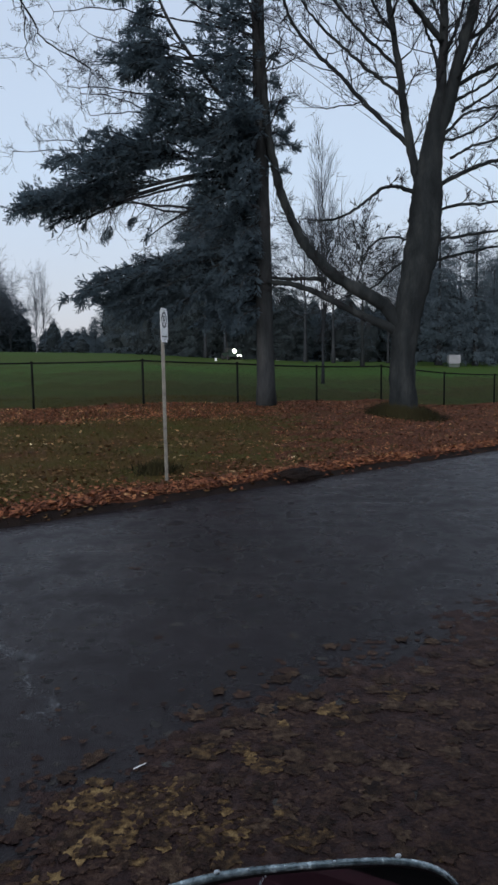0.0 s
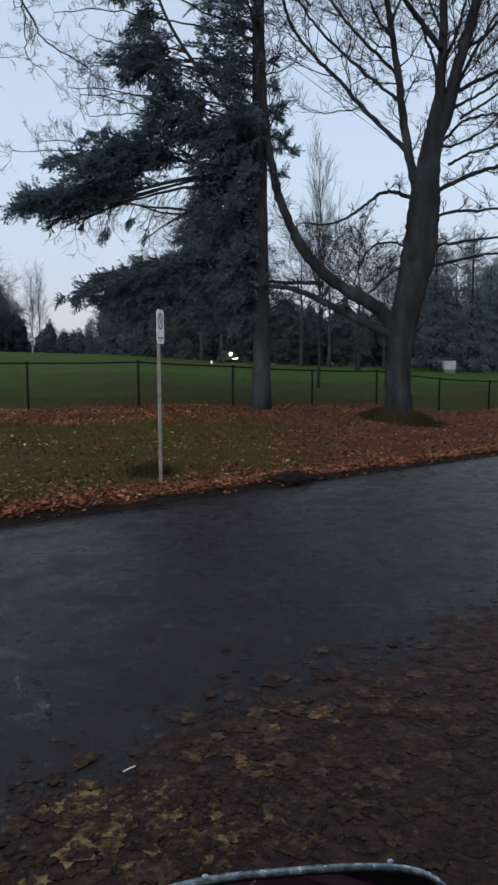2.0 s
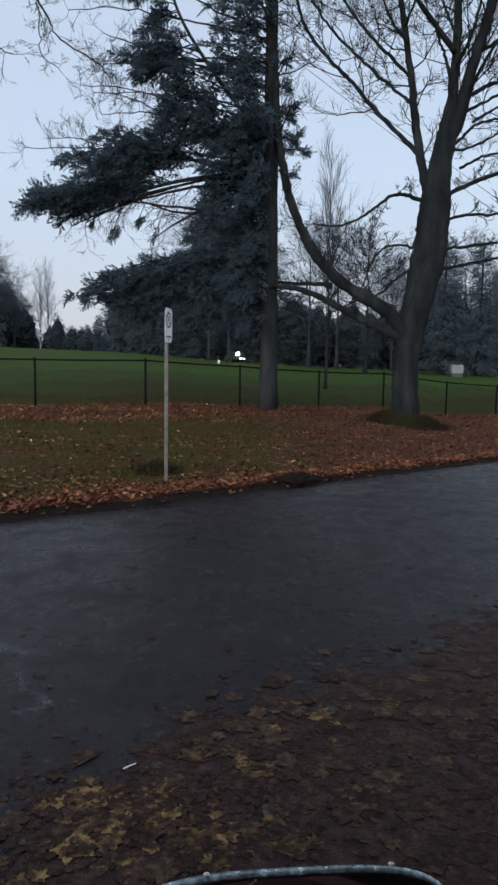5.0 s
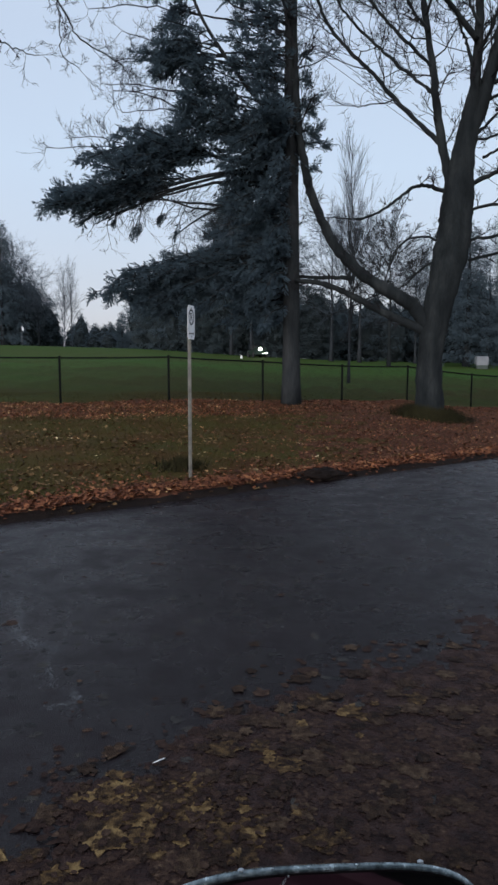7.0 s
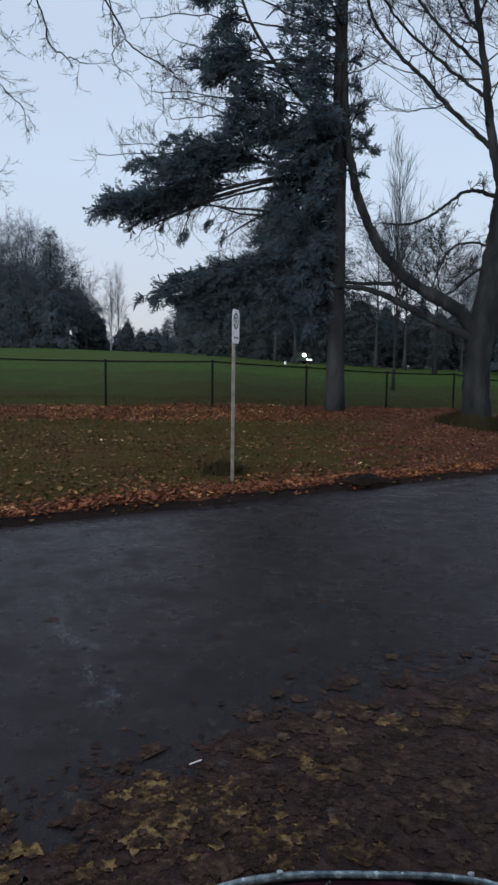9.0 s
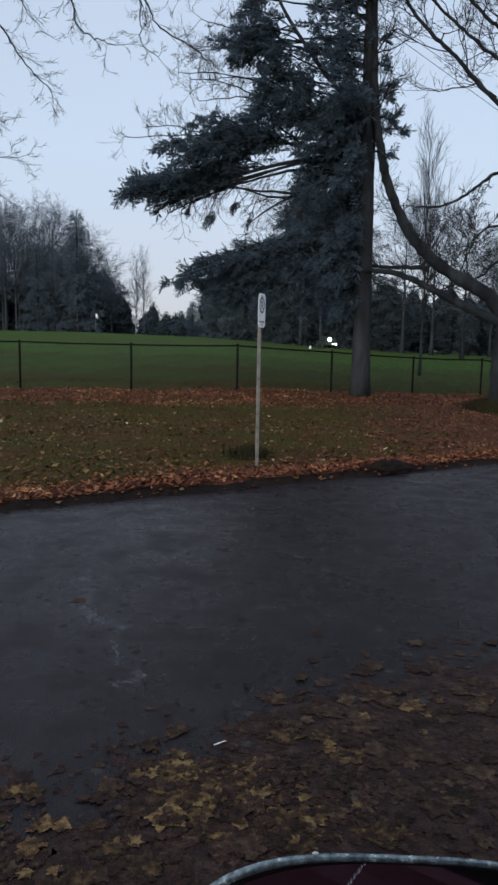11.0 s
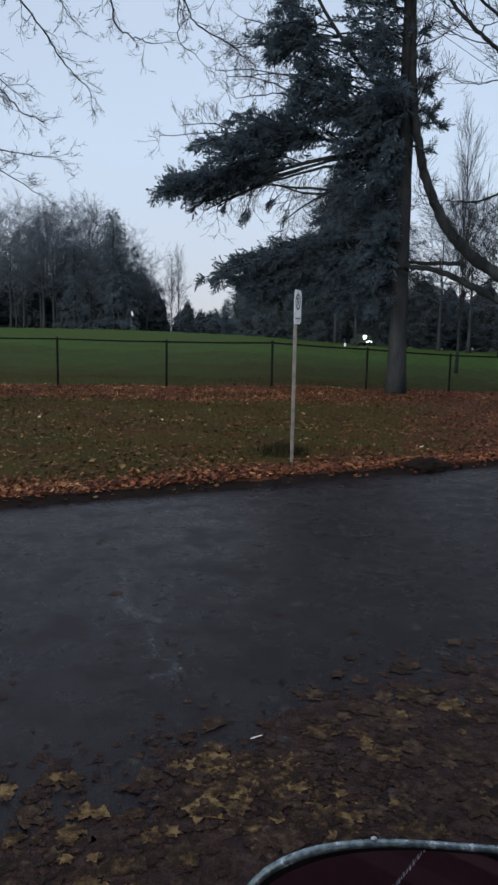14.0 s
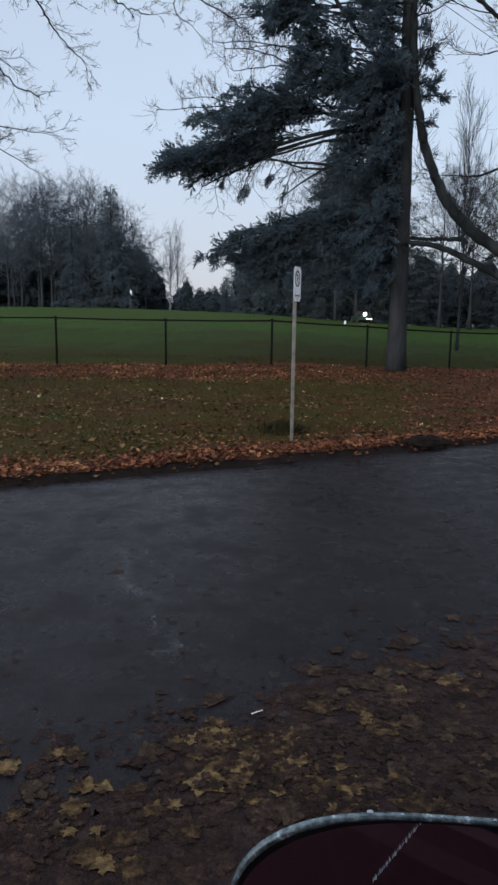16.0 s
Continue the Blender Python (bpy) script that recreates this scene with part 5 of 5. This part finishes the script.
px, py = np.arange(-3.4, 3.6, 0.027), np.arange(0.0, 5.7, 0.027)
PX, PY = np.meshgrid(px, py)
worn = np.array([[noise.noise(Vector((a * 2.6, b * 2.6, 0))) + 0.6 * noise.noise(Vector((a * 7, b * 7, 3))) + 0.5 * noise.noise(Vector((a * 17, b * 17, 5))) for a in px] for b in py])
inland = np.minimum((litter_front(PX) - PY) / 0.5, np.minimum(np.minimum(PX + 3.3, 3.5 - PX), PY) / 0.4)
full = np.clip(inland, -3, 1.8) + worn > 0.3
pulp = Shape()
jig = rng.normal(0, 0.0095, (2,) + PX.shape)
npx = len(px)
pulp.add(np.stack([PX + jig[0], PY + jig[1], 0.0009 + 0.0012 * np.clip(worn, 0, 1)], -1).reshape(-1, 3), [(r * npx + c, r * npx + c + 1, (r + 1) * npx + c + 1, (r + 1) * npx + c) for r in range(len(py) - 1) for c in range(npx - 1) if full[r, c]])
tagged(part("leaf_pulp", pulp, PULP), "black-brown pulp of trodden leaves on the road", "leaves", kind="stuff")

n = 30000
wx, wy = rng.uniform(-5, 6, n), rng.uniform(-1.2, 9.0, n)
dens = np.clip((litter_front(wx) - wy) / 1.1 + 0.05, 0.002 * np.clip((9.0 - wy) / 3, 0, 1), 1)
dens = dens * (0.6 + 0.4 * np.sin(wx * 2.9 + wy * 1.7) * np.sin(wy * 3.3 - wx))
keep = rng.random(n) < dens * 0.55
wx, wy = wx[keep], wy[keep]
leaf_stuff("road_leaves", "sodden dark brown leaves plastered on the road", wx, wy, np.full(len(wx), 0.0024), rng.uniform(0.05, 0.14, len(wx)), 0.002, WET_LITTER, 0.0015, LOBED + LEAVES, flat=0.012)

n = 58000
mx, my = rng.uniform(-4.5, 5.5, n), rng.uniform(-0.4, 6.5, n)
keep = rng.random(n) < np.clip((litter_front(mx) + 0.3 - my) / 1.2, 0.006, 1) * 0.7 * (0.7 + 0.3 * np.sin(mx * 4.1) * np.sin(my * 5.0 + mx))
mx, my = mx[keep], my[keep]
leaf_stuff("leaf_mulch", "dark trodden scraps of wet leaves on the road", mx, my, np.full(len(mx), 0.0022), rng.uniform(0.015, 0.07, len(mx)), 0.002, WET_LITTER, 0.0012, SCRAPS, 0.01)

sx_, sy_ = rng.normal(-0.6, 1.9, 2000), rng.uniform(2.4, 6.4, 2000)
keep = rng.random(2000) < 0.6 * np.clip((6.4 - sy_) / 2.5, 0, 1) * (0.5 + 0.5 * np.sin(sx_ * 3) * np.sin(sy_ * 2.3 + sx_))
sx_, sy_ = sx_[keep], sy_[keep]
leaf_stuff("sodden_leaves", "grey sodden leaf fragments pressed into the wet asphalt", sx_, sy_, np.zeros(len(sx_)), rng.uniform(0.015, 0.09, len(sx_)), 0.002, SODDEN, 0.0012, SCRAPS + LOBED, 0.015)

leaf_meshes = {"yellow": [], "brown": []}
for v, f in [lobed_leaf(rng) for _ in range(14)]:
    for tone, mat in (("yellow", YELLOW_LEAF), ("brown", BROWN_LEAF)):
        me = bpy.data.meshes.new("fallen_leaf")
        me.from_pydata((v * np.array([1, 1, 0.09])).tolist(), [], f.tolist())
        me.materials.append(mat)
        leaf_meshes[tone].append(me)


def fallen_leaf(x, y, s, tone="yellow"):
    ob = new("fallen_leaf", leaf_meshes[tone][rng.integers(0, 14)])
    ob.matrix_world = Matrix.Translation((x, y, 0.004 + rng.uniform(0, 0.004))) @ Euler((rng.normal(0, 0.015), rng.normal(0, 0.015), rng.uniform(0, 6.3))).to_matrix().to_4x4() @ Matrix.Diagonal((s, s, s, 1))
    tagged(ob, "wet yellow-brown maple leaf lying on the road" if tone == "yellow" else "sodden dull brown maple leaf lying on the road", "leaf", "fallen leaves on the road")


# big leaves that lie apart, then the drift of smaller ones round them
for x, y in [(-0.56, 2.56), (-0.68, 2.52), (-0.41, 2.48), (-0.62, 2.26), (-0.49, 2.42), (-0.35, 2.38), (-0.33, 2.59), (-0.05, 2.38), (-0.22, 2.31), (-0.13, 2.2), (0.13, 2.3), (0.34, 3.24), (0.19, 3.34), (0.03, 2.76), (-0.09, 2.89), (-0.25, 2.85), (0.69, 3.36)]:
    fallen_leaf(x, y, rng.uniform(0.14, 0.2))
    if x < -0.3 and y < 2.6:
        for _ in range(2):
            fallen_leaf(x + rng.normal(0, 0.05), y + rng.normal(0, 0.035), rng.uniform(0.1, 0.16))
for x, y in [(-1.16, 2.31), (-1.04, 2.03), (-0.82, 1.92), (-1.38, 2.19), (-1.21, 1.96), (-0.88, 1.83), (-1.04, 2.15), (-0.61, 2.0), (-0.74, 1.82)]:
    fallen_leaf(x, y, rng.uniform(0.11, 0.16))
for cx, cy, sx, sy, count in [(-0.58, 2.48, 0.12, 0.1, 26), (-0.42, 2.36, 0.18, 0.1, 28), (-0.12, 2.34, 0.16, 0.07, 14), (-0.85, 1.95, 0.12, 0.09, 9), (-1.2, 2.1, 0.14, 0.12, 8), (0.3, 3.25, 0.14, 0.06, 5), (0.1, 2.8, 0.3, 0.2, 6), (0.6, 2.2, 0.3, 0.1, 4)]:
    for _ in range(count):
        fallen_leaf(cx + rng.normal(0, sx), cy + rng.normal(0, sy), rng.uniform(0.05, 0.11))
for cx, cy, sx, sy, count in [(0.25, 2.5, 0.35, 0.2, 34), (0.5, 3.3, 0.4, 0.25, 26), (-0.1, 3.0, 0.25, 0.2, 14), (1.1, 3.0, 0.4, 0.4, 18), (-0.5, 2.35, 0.3, 0.18, 22), (-1.1, 2.1, 0.3, 0.18, 14), (1.0, 3.9, 0.4, 0.2, 9)]:
    for _ in range(count):
        fallen_leaf(cx + rng.normal(0, sx), cy + rng.normal(0, sy), rng.uniform(0.09, 0.17), "brown")

bx, by = np.concatenate([rng.normal(-0.4, 0.32, 330), rng.normal(-1.0, 0.3, 110), rng.uniform(-1.2, 1.6, 260)]), np.concatenate([rng.normal(2.42, 0.17, 330), rng.normal(2.05, 0.2, 110), rng.uniform(1.8, 3.6, 260)])
leaf_stuff("leaf_crumbs", "dark wet crumbs of leaves lying on top of the drift", bx, by, np.full(len(bx), 0.009), rng.uniform(0.012, 0.045, len(bx)), 0.008, WET_LITTER, 0.002, SCRAPS, 0.03)

stick = Shape()
stick.tube([(-0.535, 2.715, 0.02), (-0.51, 2.735, 0.022), (-0.49, 2.755, 0.02)], [0.0022, 0.003, 0.002], 6)
tagged(part("stick", stick, SIGN_WHITE), "pale peeled twig lying among wet leaves", "twig")

# pale residue smeared along a crack in the asphalt, and a hairline seam beside it
cx, cy = [], []
for line, wide, count in (([(-1.88, 4.68, 0), (-1.75, 4.42, 0), (-1.65, 4.09, 0), (-1.49, 3.96, 0), (-1.33, 3.88, 0)], 0.026, 1000), ([(-1.36, 3.79, 0), (-1.2, 3.42, 0)], 0.012, 110), ([(-1.11, 3.42, 0), (-1.04, 3.31, 0), (-0.99, 3.22, 0)], 0.022, 120), ([(-1.18, 3.17, 0), (-1.06, 3.22, 0)], 0.015, 60)):
    path = smooth_line(line, 40)
    pick = np.clip(rng.normal(0.5, 0.32, count), 0, 0.999) * len(path)
    cx.append(path[pick.astype(int), 0] + rng.normal(0, wide, count))
    cy.append(path[pick.astype(int), 1] + rng.normal(0, wide * 1.2, count))
cx, cy = np.concatenate(cx), np.concatenate(cy)
ob = leaf_stuff("road_scuff", "pale grey residue smeared along a crack in the asphalt", cx, cy, np.zeros(len(cx)), rng.uniform(0.004, 0.016, len(cx)), 0.002, SCUFF, 0.0014, SCRAPS, 0.02)
tagged(ob, category="scuff")
seam_line = smooth_line([(-2.6, 4.28, 0.0012), (-2.23, 4.49, 0.0012), (-1.91, 4.69, 0.0012), (-1.5, 5.06, 0.0012), (-1.05, 5.33, 0.0012)], 16)
wide = np.abs(rng.normal(0.003, 0.0025, len(seam_line)))[:, None] * np.array([0.5, -0.85, 0])
seam = Shape()
seam.add(np.stack([seam_line - wide, seam_line + wide], 1).reshape(-1, 3), [(2 * k, 2 * k + 1, 2 * k + 3, 2 * k + 2) for k in range(len(seam_line) - 1)])
tagged(part("road_seam", seam, SCUFF), "hairline pale seam in the wet asphalt", "seam", kind="stuff")

# heap of black leaf mud at the road's edge
heap = bmesh.new()
bmesh.ops.create_icosphere(heap, subdivisions=4, radius=1)
for vert in heap.verts:
    lump = 1 + 0.35 * noise.noise(vert.co * 2.5) + 0.22 * noise.noise(vert.co * 8) + 0.16 * noise.noise(vert.co * 19)
    vert.co = Vector((vert.co.x * 0.42 * lump, vert.co.y * 0.17 * lump, vert.co.z * 0.11 * lump))
bmesh.ops.transform(heap, matrix=pose(0.56, float(edge_y(0.56)) + 0.2, 0.03, 0, 0, 38), verts=heap.verts)
tagged(part("mud_mound", heap, MUD, smooth=True), "low heap of black leaf mud at the road's edge", "mud")

# long grass round the maple's foot
n = 7000
ta, tr = rng.uniform(0, 6.3, n), 0.48 + np.abs(rng.normal(0, 0.4, n))
bx, by = 4.25 + tr * np.cos(ta), 20.0 + tr * np.sin(ta)
tr[6200:] = np.abs(rng.normal(0, 0.16, 800))
bx[6200:], by[6200:] = -1.5 + 1.2 * tr[6200:] * np.cos(ta[6200:]), 10.15 + tr[6200:] * np.sin(ta[6200:])
bz = ground_z(bx, by)
lean = rng.normal(0, 0.09, (2, n))
h = rng.uniform(0.1, 0.42, n) * np.clip(1.7 - tr, 0.2, 1) * np.where(np.arange(n) < 6200, 1.0, 0.5)
tri = np.stack([np.stack([bx - 0.012 * np.sin(ta), by + 0.012 * np.cos(ta), bz - 0.02], -1), np.stack([bx + 0.012 * np.sin(ta), by - 0.012 * np.cos(ta), bz - 0.02], -1), np.stack([bx + lean[0], by + lean[1], bz + h], -1)], 1).reshape(-1, 3)
me = bpy.data.meshes.new("long_grass")
me.from_pydata(tri.tolist(), [], np.arange(len(tri)).reshape(-1, 3).tolist())
tagged(part("long_grass", me, LONG_GRASS), "dark uncut grass round the maple's foot and beside the sign", "grass", kind="stuff")

# grass blades on the verge
n = 210000
bx, by = rng.uniform(-15, 9, n), rng.uniform(5, 29, n)
boff = by - edge_y(bx)
yf = np.interp(bx / np.maximum(by, 9), FENCE_U, FENCE_Y)
lush = np.clip(1.4 - np.abs(yf - by - 4.8) / 1.2, 0.5, 1) + 0.3 * np.sin(bx * 1.9) * np.sin(by * 1.6 + bx)
keep = (by < yf + 3) & (boff > 0.75) & (rng.random(n) < lush * np.clip(0.9 - 0.3 * (bx + 1), 0.12, 0.9))
bx, by = bx[keep], by[keep]
bz = ground_z(bx, by)
ang, h, lean = rng.uniform(0, 6.3, len(bx)), rng.uniform(0.03, 0.085, len(bx)), rng.normal(0, 0.03, (2, len(bx)))
w = 0.006
tri = np.stack([np.stack([bx - w * np.cos(ang), by - w * np.sin(ang), bz - 0.01], -1), np.stack([bx + w * np.cos(ang), by + w * np.sin(ang), bz - 0.01], -1), np.stack([bx + lean[0], by + lean[1], bz + h], -1)], 1).reshape(-1, 3)
me = bpy.data.meshes.new("grass")
me.from_pydata(tri.tolist(), [], np.arange(len(tri)).reshape(-1, 3).tolist())
tagged(part("grass", me, GRASS), "short damp winter grass blades on the verge", "grass", kind="stuff")


# ---- parked van with its door mirror ----
def van():
    """The van the view is taken from: its open window, door and mirror."""
    turn = math.atan2(0.62, 0.78)
    m = Matrix.Translation((0.20, 0.46, 0)) @ Matrix.Rotation(turn, 4, "Z")
    root = thing("van", "dark maroon van parked at the roadside, window open", "van", m)
    inv = m.inverted()
    # x runs forward along the van, y to its left; the door skin lies in y = 0
    part("body_side", rounded_box((4.6, 0.08, 0.85), 0.03, 2, (-0.5, -0.04, 0.72)), MAROON, root)
    part("far_side", rounded_box((4.6, 0.08, 1.65), 0.03, 2, (-0.5, -1.80, 1.12)), MAROON, root)
    part("roof", rounded_box((3.4, 1.84, 0.06), 0.025, 2, (-1.1, -0.92, 2.12)), MAROON, root)
    part("floor_pan", rounded_box((4.4, 1.7, 0.06), 0.02, 1, (-0.5, -0.92, 0.36)), RUBBER, root)
    part("tail", rounded_box((0.08, 1.7, 1.7), 0.03, 1, (-2.76, -0.92, 1.24)), MAROON, root)
    part("rear_quarter", rounded_box((1.5, 0.07, 0.94), 0.03, 1, (-2.05, -0.04, 1.62)), MAROON, root)
    part("bonnet", rounded_box((1.2, 1.74, 0.1), 0.04, 2, (1.3, -0.92, 1.14)), MAROON, root)
    part("grille", rounded_box((0.08, 1.7, 0.7), 0.03, 2, (1.84, -0.92, 0.75)), DARK_PLASTIC, root)
    part("seat", rounded_box((0.5, 0.5, 0.9), 0.08, 2, (-0.75, -0.75, 0.85)), CABIN, root)
    for y in (-0.06, -1.78):
        pil = Shape()
        pil.tube([(0.72, y, 1.14), (0.5, y, 1.7), (0.35, y, 2.1)], [0.045] * 3, 8)
        part("pillar", pil, MAROON, root)
    for x in (-2.0, 1.1):
        for y in (-0.12, -1.72):
            wheel = Shape()
            wheel.tube([(x, y - 0.12, 0.34), (x, y - 0.1, 0.34), (x, y + 0.1, 0.34), (x, y + 0.12, 0.34)], [0.28, 0.34, 0.34, 0.28], 20)
            part("wheel", wheel, RUBBER, root)
    # door mirror, turned towards the driver
    q = Matrix.Rotation(math.atan(0.115), 4, "Z")
    mm = inv @ Matrix.Translation((0.0, 0.51, 1.187)) @ q
    def outline(grow, k=96):
        res = []
        for i in range(k):
            a = 2 * math.pi * i / k
            c, s = math.cos(a), math.sin(a)
            e = 2.6 if c < 0 else 4.2
            x = math.copysign(abs(c) ** (2 / e), c) * (0.162 + grow)
            z = math.copysign(abs(s) ** (2 / e), s) * (0.112 + grow)
            fat = 1 + 1.6 * max(0.0, -c) * max(0.0, s) if -0.01 < grow < 0 else 1.0
            res.append((x + 0.014 + (fat - 1) * -grow * 0.8, z + (fat - 1) * grow * 0.8))
        return res
    rim, glass = outline(0.0), outline(-0.0038)
    k = len(rim)
    sh = Shape()
    rings = [[(x, 0.004, z) for x, z in glass], [(x, 0.0, z) for x, z in outline(-0.0028)], [(x, 0.0015, z) for x, z in outline(-0.0006)], [(x, 0.005, z) for x, z in rim], [(x, 0.02, z) for x, z in outline(-0.014)], [(x, 0.085, z * 0.8) for x, z in outline(-0.05)]]
    v = [p for r in rings for p in r]
    f = [(i * k + j, i * k + (j + 1) % k, (i + 1) * k + (j + 1) % k, (i + 1) * k + j) for i in range(len(rings) - 1) for j in range(k)] + [tuple(5 * k + j for j in range(k))]
    sh.add(v, f)
    mirror = part("door_mirror", sh, SILVER, root, "wet pale mirror housing", smooth=True)
    mirror.matrix_local = mm
    face = Shape()
    face.add([(x, 0.003, z) for x, z in glass], [tuple(range(k))])
    part("mirror_glass", face, MIRROR, mirror, "dark reflecting mirror glass")
    seal = Shape()
    inner = outline(-0.006)
    seal.add([(x, 0.0015, z) for x, z in outline(-0.0036)] + [(x, 0.0015, z) for x, z in inner], [(j, (j + 1) % k, k + (j + 1) % k, k + j) for j in range(k)])
    part("seal", seal, DARK_PLASTIC, mirror)
    for x, s in [(-0.035, 0.0020), (0.113, 0.0020), (-0.01, 0.001), (0.06, 0.001), (0.02, 0.0008)]:
        bm = bmesh.new()
        bmesh.ops.create_uvsphere(bm, u_segments=10, v_segments=6, radius=1)
        bmesh.ops.scale(bm, vec=(s * 1.4, s, s * 0.7), verts=bm.verts)
        bmesh.ops.translate(bm, vec=(x, 0.003, 0.1118), verts=bm.verts)
        part("water_drop", bm, DROP, mirror, smooth=True)
    streak = Shape()
    for i in range(40):
        f = (i + 0.4 * math.sin(i * 5.1)) / 30
        x, z, r = 0.0035 - 0.0265 * f + 0.0004 * math.sin(i * 2.3), 0.1055 - 0.042 * f, 0.00042 + 0.0004 * (i % 4 == 0)
        streak.tube([(x, 0.0024, z + 1.5 * r), (x, 0.0018, z + 0.5 * r), (x, 0.0018, z - 0.7 * r), (x, 0.0024, z - 1.7 * r)], [0.3 * r, r, r, 0.3 * r], 6)
    part("water_streak", streak, DROP, mirror)
    arm = Shape()
    arm.tube([mm @ Vector((0.1, 0.06, -0.08)), mm @ Vector((0.18, 0.07, -0.11)), (0.18, -0.03, 1.06)], [0.03, 0.035, 0.04], 10)
    part("mirror_arm", arm, DARK_PLASTIC, root)
    return root


van()
